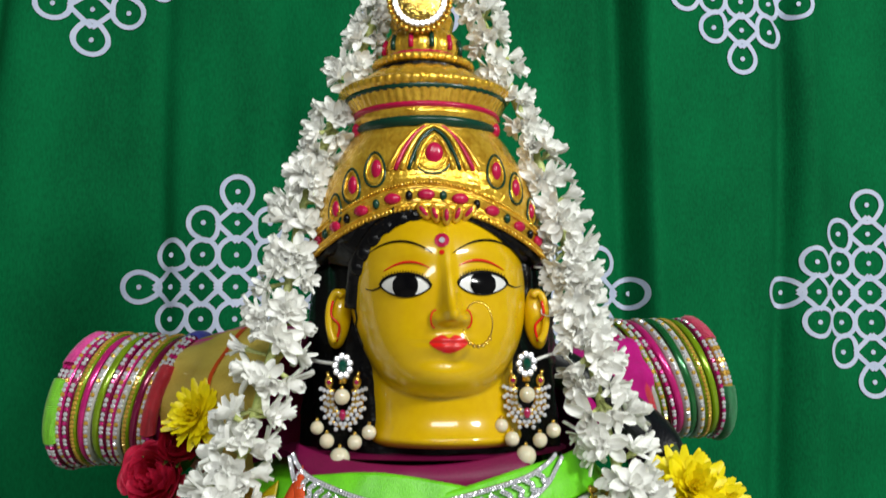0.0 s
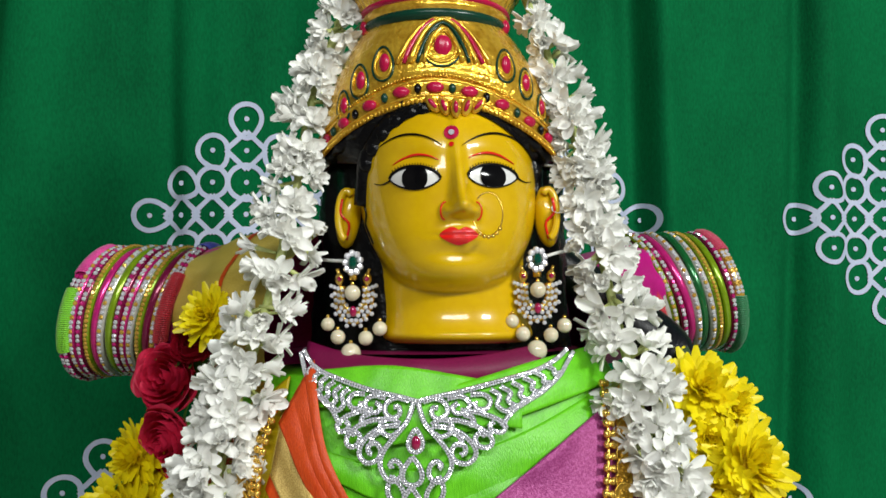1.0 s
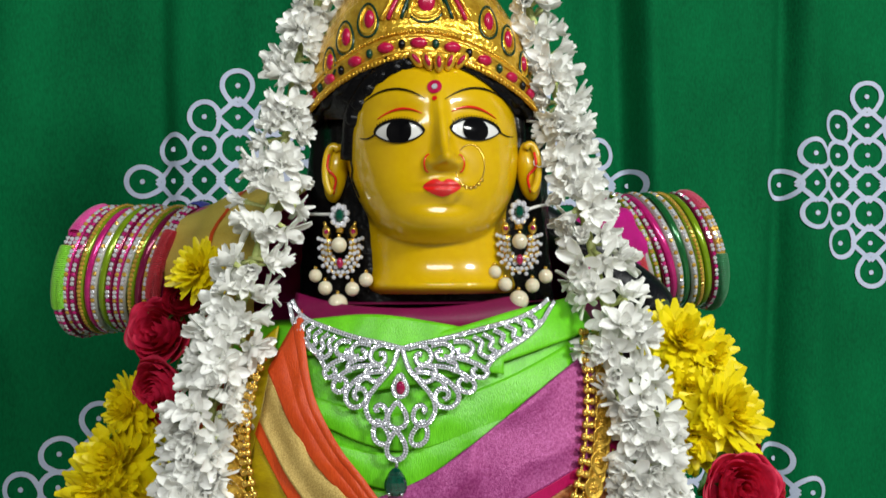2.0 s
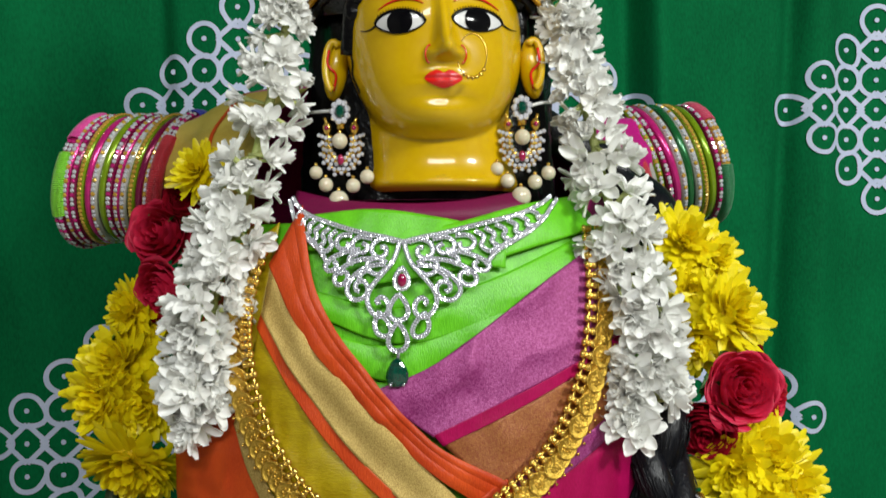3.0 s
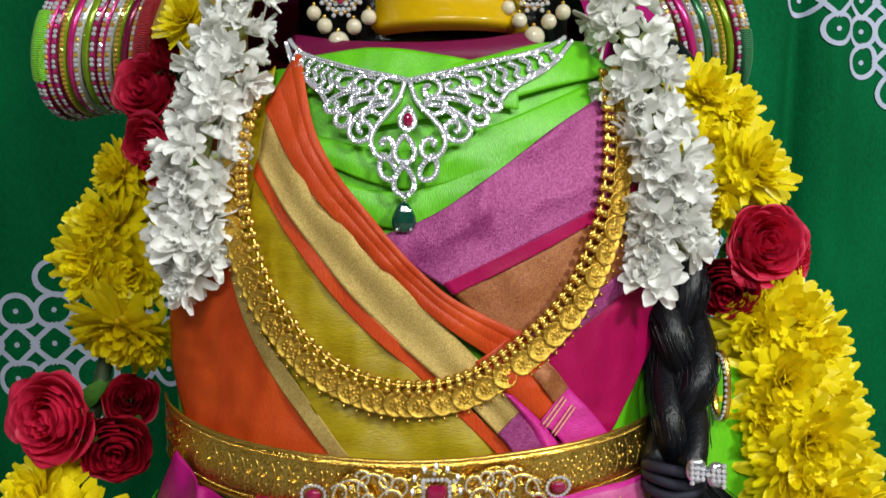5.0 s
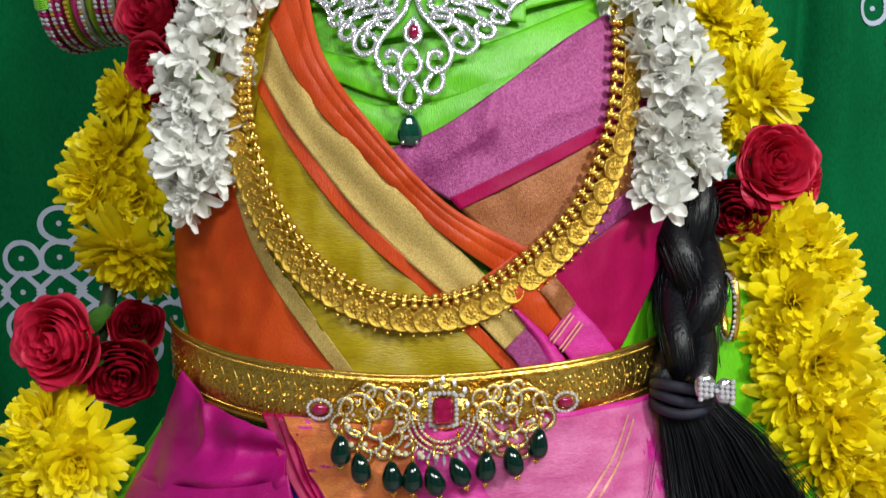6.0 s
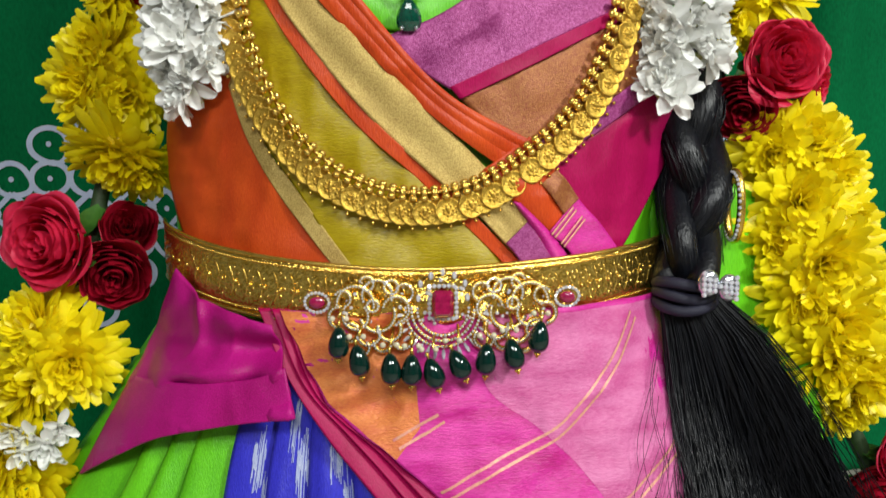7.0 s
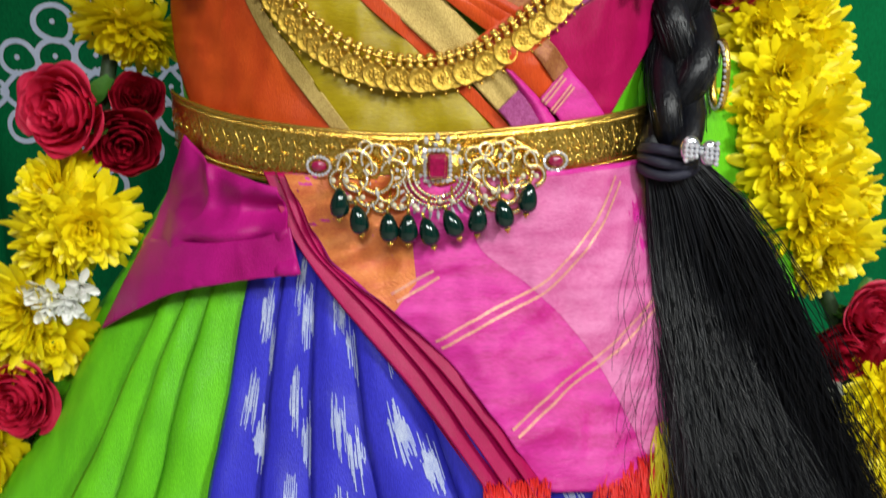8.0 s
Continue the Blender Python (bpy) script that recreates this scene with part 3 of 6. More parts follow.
    tier([(0.0366, 0.6065), (0.0382, 0.6078), (0.0378, 0.6092)], PINK, -0.0088)
    tier([(0.0372, 0.6090), (0.0392, 0.6125), (0.0408, 0.6150)], GOLD, -0.0090, 60, 0.0003)
    tier([(0.0404, 0.6146), (0.0416, 0.6158), (0.0414, 0.6172)], GREEN, -0.0092)
    tier([(0.0412, 0.6168), (0.0436, 0.6185), (0.0438, 0.6205), (0.0415, 0.6222), (0.036, 0.6228)], GOLD, -0.0094, 64, 0.0004)
    tier([(0.0365, 0.6224), (0.0330, 0.6240), (0.0320, 0.6252)], GREEN, -0.0096)
    tier([(0.0330, 0.6245), (0.0310, 0.6275), (0.0270, 0.6305), (0.0245, 0.6315)], GOLD, -0.0100, 22, 0.0008)
    tier([(0.0250, 0.6310), (0.0252, 0.6325), (0.0235, 0.6335)], BLACK, -0.0102)
    tier([(0.0230, 0.6330), (0.0262, 0.6345), (0.0260, 0.6368), (0.0228, 0.6380)], GOLD, -0.0104, 44, 0.0005)
    tier([(0.0215, 0.6378), (0.0195, 0.6400), (0.0185, 0.6408)], PINK, -0.0106)
    tier([(0.0185, 0.6400), (0.0195, 0.6440), (0.0182, 0.6500), (0.0150, 0.6540)], GOLD, -0.0108, 18, 0.0006)
    for k in range(12):
        a = 2 * math.pi * (k + 0.5) / 12
        s.tube([(-0.0108 + r * math.sin(a), CROWNY - 0.004 - r * math.cos(a), z) for r, z in ((0.0199, 0.6415), (0.0203, 0.6445), (0.0190, 0.6490))], 0.0013, 6, (GREEN, PINK)[k % 2])
    tier([(0.0150, 0.654), (0.0165, 0.660), (0.0110, 0.672), (0.0060, 0.684), (0.0001, 0.692)], GOLD, -0.0110, 16, 0.0004)
    return s.data("idol_statue", [M_FACE, M_BLACKP, M_GOLDP, M_PINKP, M_GREENP, M_EYEW, M_EYEB, M_LIP, M_STONE])


solid("idol_statue", statue(), None, "glossy yellow painted idol head with gold tiered crown", "statue")

# top medallion
med = thing("crown_medallion", "round gold medallion with white stones and gold beads on the crown", "ornament", (-0.0115, 0.416, 0.662))
s = Shape()
s.grid(lambda u, v: (-0.0115 + 0.0150 * v * math.cos(2 * math.pi * u), 0.4165 + 0.004 * v * v, 0.664 + 0.0150 * v * math.sin(2 * math.pi * u)), 30, 6, loop_u=True)
part("disc", s, M_GOLDDEEP, med, thick=0.0012)
s = Shape()
for k in range(30):
    a = 2 * math.pi * k / 30
    s.gem((-0.0115 + 0.0122 * math.cos(a), 0.4172, 0.664 + 0.0122 * math.sin(a)), 0.0018)
part("halo", s, M_STONE, med, "ring of clear white stones", False)
for k in range(34):
    a = 2 * math.pi * k / 34
    s = Shape()
    s.ball((-0.0115 + 0.0152 * math.cos(a), 0.4195, 0.664 + 0.0152 * math.sin(a)), 0.0015)
    part("bead", s, M_GOLD, med)


# ---- clothes ----
def strip_fn(A, B, off, fold, seed, rough, crease=0.0):
    a, b = spl(A, 41), spl(B, 41)

    def fn(u, v):
        k = min(int(u * 40), 39)
        t = u * 40 - k
        p = (a[k] * (1 - t) + a[k + 1] * t) * (1 - v) + (b[k] * (1 - t) + b[k + 1] * t) * v
        o = off + fold[0] * math.sin(fold[1] * math.pi * v + fold[2]) + rough * noise.noise((p[0] * 45, seed, p[1] * 45)) + 0.4 * rough * noise.noise((p[0] * 110, seed, p[1] * 90))
        if crease:
            a_, b_ = (p[0] + p[1]) * 0.7, (p[0] - p[1]) * 0.7
            o += crease * (0.6 - 2.2 * abs(noise.noise((b_ * 55 + 1.5 * noise.noise((a_ * 30, 2, seed)), seed, a_ * 16))))
        return (p[0], body_y(p[0], p[1], o), p[1])
    return fn


def strip(name, A, B, off, material, parent, label="", fold=(0, 1, 0), n=40, m=14, thick=0.0009, seed=None, rough=0.0016, crease=0.0):
    s = Shape()
    s.grid(strip_fn(A, B, off, fold, len(name) * 1.7 if seed is None else seed, rough, crease), n, m)
    return part(name, s, material, parent, label, thick=thick)


sari = thing("draped_sari", "silk sari drape in orange, gold, magenta and pink with zari borders", "sari", (-0.02, 0.46, 0.0))
s = Shape()


def bodice(u, v):
    z = 0.20 + 0.238 * v
    if v > 0.985:
        u, v = u, 1.0
    th = -math.pi + 2 * math.pi * u
    a, f = body_a(z), body_f(z)
    c, n = math.cos(th), math.sin(th)
    k = 2 / 2.3
    b = (BACK - f) if c > 0 else 0.055
    if v == 1.0:
        a, b = 0.02, 0.02
    w = 0.0012 * math.sin(34 * (z + 0.5 * n * a)) + 0.0010 * noise.noise((n * 4, z * 40, 1))
    return (body_c(z) + a * math.copysign(abs(n) ** k, n), BACK - (b + w) * math.copysign(abs(c) ** k, c), z)


s.grid(bodice, 110, 70, loop_u=True)
part("bodice", s, M_LIME, sari, "bright lime green silk bodice")
# diagonal tucks of the bodice
strip("bodice_tuck", [(-0.062, 0.4350), (-0.030, 0.4375), (0.000, 0.4335), (0.030, 0.4270)], [(-0.062, 0.4190), (-0.030, 0.4160), (0.000, 0.4140), (0.030, 0.4100)], 0.0044, M_LIME, sari, fold=(0.0008, 1, 0), crease=0.0008)
strip("bodice_tuck", [(-0.022, 0.4240), (0.010, 0.4315), (0.040, 0.4395), (0.072, 0.4450)], [(-0.040, 0.4020), (0.005, 0.4090), (0.045, 0.4200), (0.078, 0.4290)], 0.0048, M_LIME, sari, fold=(0.0012, 1, 0), crease=0.0008)
for z0, z1, o in ((0.405, 0.408, 0.0016), (0.388, 0.396, 0.0012), (0.372, 0.385, 0.0006)):
    strip("bodice_tuck", [(-0.060, z0 - 0.004), (-0.02, z0 - 0.012), (0.02, z1 - 0.004), (0.062, z1 + 0.014)], [(-0.056, z0 - 0.016), (-0.018, z0 - 0.028), (0.022, z1 - 0.022), (0.066, z1 - 0.008)], o, M_LIME, sari, fold=(0.0009, 1, 0), crease=0.0006)
strip("collar_roll", [(-0.070, 0.4475), (-0.0454, 0.4420), (-0.0153, 0.4400), (0.0118, 0.4414), (0.040, 0.4460)], [(-0.068, 0.4340), (-0.0451, 0.4325), (-0.0153, 0.4310), (0.0116, 0.4300), (0.040, 0.4340)], 0.0015, M_MAROON, sari, "maroon satin collar", fold=(0.0022, 1, 0))
s = Shape()
s.grid(lambda u, v: (-0.010 + 0.074 * v * math.sin(6.2832 * u), 0.462 - (0.056 if math.cos(6.2832 * u) > 0 else 0.045) * v * math.cos(6.2832 * u), 0.4450 - 0.003 * v), 48, 4, loop_u=True)
part("collar_lining", s, M_MAROON, sari)
# left breast: orange, gold, olive
strip("olive_panel", [(-0.083, 0.3847), (-0.0668, 0.3571), (-0.0403, 0.324), (-0.0128, 0.2991), (0.0290, 0.2570)], [(-0.0898, 0.3469), (-0.0809, 0.3205), (-0.0646, 0.296), (-0.0470, 0.268), (-0.0380, 0.2570)], 0.0050, M_OLIVE, sari, "olive gold silk panel", fold=(0.0004, 3, 0), crease=0.0010, n=60, m=40)
strip("gold_edge", [(-0.0880, 0.3560), (-0.0809, 0.3205), (-0.0646, 0.296), (-0.0360, 0.2570)], [(-0.0945, 0.3400), (-0.0849, 0.3150), (-0.0710, 0.2925), (-0.0430, 0.2570)], 0.0056, M_ZARI, sari, "narrow gold zari edge")
strip("rust_panel", [(-0.0932, 0.3469), (-0.0849, 0.3178), (-0.0696, 0.2946), (-0.0400, 0.2570)], [(-0.1180, 0.352), (-0.1325, 0.316), (-0.1270, 0.2868), (-0.1130, 0.262)], 0.0040, M_RUST, sari, "burnt orange silk panel", fold=(0.0008, 2.5, 0.4), rough=0.0016, crease=0.0014, n=50, m=36)
strip("red_piping", [(-0.0815, 0.3905), (-0.0638, 0.3624), (-0.035, 0.3269), (-0.0057, 0.2995), (0.0340, 0.2580)], [(-0.0835, 0.3840), (-0.0668, 0.3566), (-0.0403, 0.3235), (-0.0128, 0.2986), (0.0280, 0.2570)], 0.0066, M_ORANGE, sari)
strip("gold_band", [(-0.0773, 0.413), (-0.0601, 0.3809), (-0.0347, 0.3524), (-0.0101, 0.3274), (0.0121, 0.3048), (0.0320, 0.282), (0.0500, 0.2590)], [(-0.0815, 0.3895), (-0.0638, 0.3619), (-0.035, 0.3264), (-0.0057, 0.299), (0.0080, 0.2870), (0.0350, 0.2570)], 0.0072, M_ZARI, sari, "broad gold zari band", fold=(0.0006, 2, 0), crease=0.0008)
for k in range(3):
    w0, w1 = (0, 0.22, 0.58)[k], (0.27, 0.64, 1.03)[k]
    A = np.array([(-0.0640, 0.4400), (-0.0548, 0.3985), (-0.0316, 0.3650), (-0.0035, 0.3350), (0.0308, 0.3155)])
    B = np.array([(-0.0785, 0.413), (-0.0606, 0.3809), (-0.0350, 0.3524), (-0.0104, 0.3274), (0.0260, 0.3000)])
    strip("orange_fold", [tuple(p) for p in A + (B - A) * w0], [tuple(p) for p in A + (B - A) * w1], 0.0080 - 0.0004 * k, M_ORANGE, sari, "glossy orange silk fold", fold=(0.0006, 1, 0.25 * k), rough=0.0020, crease=0.0026, n=60, m=18)
strip("olive_shoulder", [(-0.0760, 0.4320), (-0.0790, 0.4050), (-0.0830, 0.3847)], [(-0.0930, 0.4180), (-0.0980, 0.3850), (-0.0920, 0.3469)], 0.0046, M_OLIVE, sari)
strip("rust_shoulder", [(-0.0900, 0.4200), (-0.0970, 0.3850), (-0.0930, 0.3400)], [(-0.1120, 0.3950), (-0.1190, 0.3700), (-0.1210, 0.3400)], 0.0038, M_RUST, sari)
# right breast: magenta, peach, crimson
strip("magenta_band", [(-0.0330, 0.3560), (-0.0061, 0.3665), (0.0204, 0.3840), (0.0500, 0.4055), (0.0800, 0.424)], [(-0.0029, 0.3370), (0.0110, 0.3430), (0.0272, 0.3508), (0.0613, 0.3666), (0.090, 0.380)], 0.0064, M_MAGZARI, sari, "magenta silk band with silver glitter", fold=(0.0008, 2, 0.3), crease=0.0016, n=50, m=30)
strip("crimson_line", [(-0.0029, 0.3378), (0.0272, 0.3514), (0.0613, 0.3671), (0.090, 0.381)], [(0.0011, 0.3330), (0.0296, 0.3460), (0.0612, 0.3615), (0.091, 0.374)], 0.0076, M_CRIM, sari)
strip("peach_panel", [(0.0005, 0.3340), (0.0296, 0.3465), (0.0612, 0.3620), (0.092, 0.376)], [(0.0200, 0.3150), (0.0380, 0.3170), (0.0590, 0.3280), (0.090, 0.345)], 0.0060, M_PEACH, sari, "peach silk with gold thread")
strip("silver_line", [(0.026, 0.3155), (0.0467, 0.3225), (0.0704, 0.3370), (0.095, 0.352)], [(0.0328, 0.3076), (0.0517, 0.3159), (0.0747, 0.3299), (0.096, 0.343)], 0.0072, M_MAGZARI, sari)
strip("crimson_panel", [(0.030, 0.3110), (0.0517, 0.3165), (0.0747, 0.3305), (0.100, 0.350)], [(0.0420, 0.2570), (0.0600, 0.2590), (0.0780, 0.2820), (0.0985, 0.312)], 0.0060, M_CRIM, sari, "crimson silk panel", fold=(0.0006, 2, 0.2), crease=0.0014, n=50, m=36)
# end of the drape, tucked behind the belt
strip("orange_tuck", [(0.0100, 0.3050), (0.0180, 0.2960), (0.0245, 0.2905), (0.0372, 0.2788)], [(0.0290, 0.3180), (0.0345, 0.3110), (0.0400, 0.3045), (0.0492, 0.2922)], 0.0082, M_ORANGE, sari, "orange silk tucked end", fold=(0.0008, 2, 0), crease=0.0014)
strip("peach_edge", [(0.0335, 0.2990), (0.0375, 0.2945), (0.0430, 0.2865)], [(0.0400, 0.3046), (0.0446, 0.2995), (0.0494, 0.2924)], 0.0094, M_PEACH, sari, "peach zari edge", fold=(0.0004, 2, 0), crease=0.0010)
strip("magenta_tuck", [(0.0368, 0.2794), (0.0395, 0.2768), (0.0425, 0.2745), (0.0475, 0.2680), (0.0520, 0.2590)], [(0.0489, 0.2928), (0.0512, 0.2902), (0.0537, 0.2873), (0.0600, 0.2805), (0.0720, 0.2640)], 0.0088, M_PINK, sari, "magenta silk end with gold stripes", seed=3.0)
strip("rolled_edge", [(0.0222, 0.2922), (0.0285, 0.2840), (0.0345, 0.2745), (0.0400, 0.2620)], [(0.0246, 0.2915), (0.0318, 0.2845), (0.0392, 0.2765), (0.0480, 0.2640)], 0.0098, M_PINK, sari, "rolled magenta edge", fold=(0.0018, 1, 0), crease=0.0006)
strip("purple_end", [(0.0190, 0.2755), (0.0235, 0.2700), (0.0290, 0.2600)], [(0.0280, 0.2840), (0.0325, 0.2775), (0.0420, 0.2620)], 0.0092, M_MAGZARI, sari, "purple zari end", rough=0.0004)
for d in (0.0, 0.0018, 0.0055, 0.0072):
    A = [(0.0374 + 0.009 * k / 5 * 1.3 + 0.72 * d, 0.2788 + 0.0104 * k / 4 * 1.02 - 0.72 * d) for k in range(5)]
    strip("gold_stripe", A, [(x + 0.0005, z - 0.0005) for x, z in A], 0.0108, M_STRIPE, sari, n=14, m=2, seed=3.0, thick=0.0004)

# ---- skirt ----
skirt = thing("pleated_skirt", "pleated silk skirt in lime green and ikat blue", "skirt", (-0.02, 0.46, 0.0))


def skirt_pt(q, z, off=0.0):
    """A point of the skirt: q runs from -1 (one side) through 0 (front) to 1."""
    a, f = body_a(z), body_f(z)
    th = q * math.pi / 2
    c, n = math.cos(th), math.sin(th)
    k = 2 / 2.3
    return np.array((body_c(z) + (a + off) * math.copysign(abs(n) ** k, n), BACK - (BACK - f + off) * abs(c) ** k if c > 0 else BACK + 0.05 * -c, z))


def pleat(q0t, q1t, q0b, q1b, ztop, seed):
    def fn(u, v):
        z = ztop * (1 - v) + 0.002 * v
        e = v
        q = (q0t + (q1t - q0t) * u) * (1 - e) + (q0b + (q1b - q0b) * u) * e
        r = (1 - u) if seed < 15 else u
        bulge = (0.0018 + 0.0080 * v) * math.sin(math.pi * r ** 1.6) + (0.0042 + 0.0125 * v) * r ** 1.4
        wob = 0.0090 * v * noise.noise((seed * 3.7, z * 22, u * 1.5)) + 0.0008 * noise.noise((seed, z * 60, u * 5))
        return skirt_pt(q + 0.006 * noise.noise((seed, z * 11, 5)) * v, z, bulge + wob)
    return fn


PLEATS = []
TOPS = [-1.15, -0.95, -0.80, -0.63, -0.494, -0.43, -0.368, -0.285, -0.207, -0.143, -0.08, -0.02, 0.06, 0.16, 0.28, 0.40, 0.54, 0.68, 0.82, 0.96, 1.15]
ENDS = [-1.15, -1.02, -0.94, -0.83, -0.48, -0.37, -0.28, -0.17, -0.10, -0.03, 0.06, 0.15, 0.25, 0.36, 0.46, 0.55, 0.66, 0.77, 0.88, 1.0, 1.15]
for k in range(20):
    m = M_BLUE if 7 <= k < 15 else M_LIME
    fn = pleat(TOPS[k] - 0.016, TOPS[k + 1] + 0.016, ENDS[k] - 0.022, ENDS[k + 1] + 0.022, 0.226, k * 1.31)
    s = Shape()
    s.grid(fn, 12, 50)
    PLEATS.append((fn, part("pleat", s, m, skirt, thick=0.0008), m))
for fn, ob, m in PLEATS:
    if m is not M_BLUE:
        continue
    for r in range(3):
        v0 = (0.07, 0.27, 0.52)[r] + random.uniform(-0.05, 0.08)
        u0 = random.uniform(0.15, 0.45)
        s = Shape()
        for j in range(2):
            for i in range(16):
                w = 0.011
                u = u0 + 0.17 * j + w * i
                e = abs(i - 7.5) / 7.5
                a, b = v0 + 0.07 * j + random.uniform(-0.03, 0.025) + 0.02 * e, v0 + 0.07 * j + random.uniform(0.055, 0.12) - 0.03 * e
                if u + w > 0.97 or random.random() < 0.12:
                    continue
                s.grid(lambda x, y: np.array(fn(u + w * x * 0.85, a + (b - a) * y)) + np.array((0, -0.0009, 0)), 1, 6)
        if s.f:
            part("ikat_motif", s, M_IKAT, ob, "white ikat motif")
s = Shape()
s.grid(lambda u, v: (
    body_c(0.226 * (1 - v)) + body_a(0.226 * (1 - v)) * math.cos(math.pi * u), BACK + 0.07 * math.sin(math.pi * u) * (1 + v), 0.226 * (1 - v) + 0.002 * v), 40, 20)
part("back_panel", s, M_LIME, skirt)

s = Shape()
s.grid(lambda u, v: (0.085 + 0.070 * u + 0.012 * v, 0.424 - 0.014 * v + 0.004 * math.sin(9 * u + 3 * v) + 0.003 * noise.noise((u * 5, v * 5, 3)), 0.312 - 0.150 * v - 0.03 * u * (1 - v)), 24, 24)
part("side_drape", s, M_LIME, skirt, "lime green side drape", thick=0.0008)
# hip piece and pallu over the skirt
strip("hip_drape", [(-0.1220, 0.2628), (-0.1085, 0.2530), (-0.0880, 0.2480), (-0.0745, 0.2450)], [(-0.1715, 0.1690), (-0.1500, 0.1830), (-0.1237, 0.197), (-0.0900, 0.2060), (-0.0650, 0.2100)], 0.0170, M_MAG, sari, "magenta silk hip drape", fold=(0.0026, 4.6, 0.4), n=90, m=60, rough=0.0034, crease=0.0050)
strip("hip_band", [(-0.1470, 0.2130), (-0.1270, 0.2170), (-0.1040, 0.2200), (-0.0820, 0.2240), (-0.0690, 0.2290)], [(-0.1720, 0.1685), (-0.1505, 0.1825), (-0.1240, 0.1965), (-0.0900, 0.2055), (-0.0650, 0.2095)], 0.0205, M_MAG, sari, "smooth magenta lower band", fold=(0.0010, 1, 0), n=60, m=24, rough=0.0012, crease=0.0008)
pallu = thing("pallu_end", "pink silk pallu end with gold stripes and red fringe", "sari", (0.0, 0.46, 0.0))
E_L = [(-0.0823, 0.2500), (-0.0711, 0.2264), (-0.0551, 0.2028), (-0.0258, 0.167), (-0.004, 0.1381), (0.0143, 0.1132)]
E_2 = [(-0.0766, 0.2500), (-0.0595, 0.2177), (-0.0304, 0.1869), (-0.0064, 0.1569), (0.0100, 0.1350), (0.0250, 0.1141)]
E_3 = [(-0.0689, 0.2500), (-0.0533, 0.2142), (-0.0254, 0.1929), (-0.0012, 0.1699), (0.0182, 0.1456), (0.0390, 0.1152)]
E_R = [(0.0990, 0.2500), (0.0985, 0.2200), (0.1000, 0.1900), (0.1010, 0.1600), (0.1000, 0.1380), (0.0930, 0.1150)]


def pleated(A, B, off, folds, depth, seed):
    """A strip laid in sharp overlapping folds that run along it."""
    a, b = spl(A, 41), spl(B, 41)

    def fn(u, v):
        i = min(int(u * 40), 39)
        t = u * 40 - i
        w = v + 0.012 * noise.noise((u * 6, seed, v * 3))
        p = (a[i] * (1 - t) + a[i + 1] * t) * (1 - w) + (b[i] * (1 - t) + b[i + 1] * t) * w
        q = ((v ** 1.25 + 0.03 * math.sin(5 * u + 7 * v)) * folds) % 1.0
        o = off + depth * (0.4 + 0.6 * u) * (1 - q) ** 0.7 * min(1, q * 9) + 0.0007 * noise.noise((p[0] * 60, seed, p[1] * 60))
        return (p[0], body_y(p[0], p[1], o), p[1])
    return fn


s = Shape()
s.grid(pleated(E_L, E_3, 0.0105, 2.8, 0.0072, 2.0), 60, 70)
part("crimson_hem", s, M_CRIM, pallu, "crimson hem laid in sharp folds", thick=0.0006)
strip("pink_cloth", E_3, E_R, 0.0150, M_PINK, pallu, "bright pink silk", n=90, m=70, seed=4.0, rough=0.0024, crease=0.0020)
strip("pale_border", [(0.0080, 0.2480), (0.0105, 0.2200), (0.0359, 0.1990), (0.0612, 0.1690), (0.0850, 0.1250)], [(0.1005, 0.2480), (0.1000, 0.2200), (0.1010, 0.1900), (0.1020, 0.1600), (0.1000, 0.1300)], 0.0157, M_LPINK, pallu, "pale pink zari border", n=90, m=50, seed=4.0, rough=0.0024, crease=0.0020, thick=0)
strip("orange_corner", [(-0.0720, 0.2500), (-0.0533, 0.2160), (-0.0380, 0.2030), (-0.0254, 0.1935)], [(-0.0200, 0.2500), (-0.0180, 0.2330), (-0.0170, 0.2170), (-0.0160, 0.2050)], 0.0157, M_ORGOLD, pallu, "orange gold corner", seed=4.0, rough=0.0024, crease=0.0020, thick=0)
for pts in ([(-0.0084, 0.1811), (0.0111, 0.1914), (0.0383, 0.2043), (0.0591, 0.2239), (0.0716, 0.2455)], [(0.0243, 0.1433), (0.0456, 0.1609), (0.0717, 0.177), (0.0960, 0.197)], [(-0.0270, 0.2010), (-0.0180, 0.2060), (-0.0090, 0.2110)]):
    for d in (0.0, 0.0030):
        A = [(x + d * 0.8, z - d) for x, z in pts]
        strip("gold_stripe", A, [(x + 0.0006, z - 0.0009) for x, z in A], 0.0161, M_STRIPE, pallu, n=40, m=2, seed=4.0, rough=0.0024, crease=0.0020, thick=0)


def fringe(x0, z0, x1, z1, n, material, name, length):
    s = Shape()
    for k in range(n):
        t = (k + random.random()) / n
        x, z = x0 + (x1 - x0) * t, z0 + (z1 - z0) * t + random.uniform(-0.002, 0.005)
        dx, L = random.gauss(0, 0.004), length * random.uniform(0.7, 1.2)
        P = []
        for i in range(5):
            w = i / 4
            xx, zz = x + dx * w + 0.0015 * math.sin(6 * w + k), z - L * w
            P.append((xx, body_y(xx, zz, 0.0160 + 0.004 * w + random.uniform(-0.0006, 0.0012)), zz))
        s.tube(P, 0.00035, 4)
    part(name, s, material, pallu, kind="stuff")


fringe(0.012, 0.1180, 0.040, 0.1180, 130, M_REDF, "red_fringe", 0.045)
fringe(0.060, 0.1200, 0.093, 0.1230, 130, M_REDF, "red_fringe", 0.045)
fringe(0.088, 0.1330, 0.1010, 0.1400, 60, M_YELF, "yellow_fringe", 0.030)


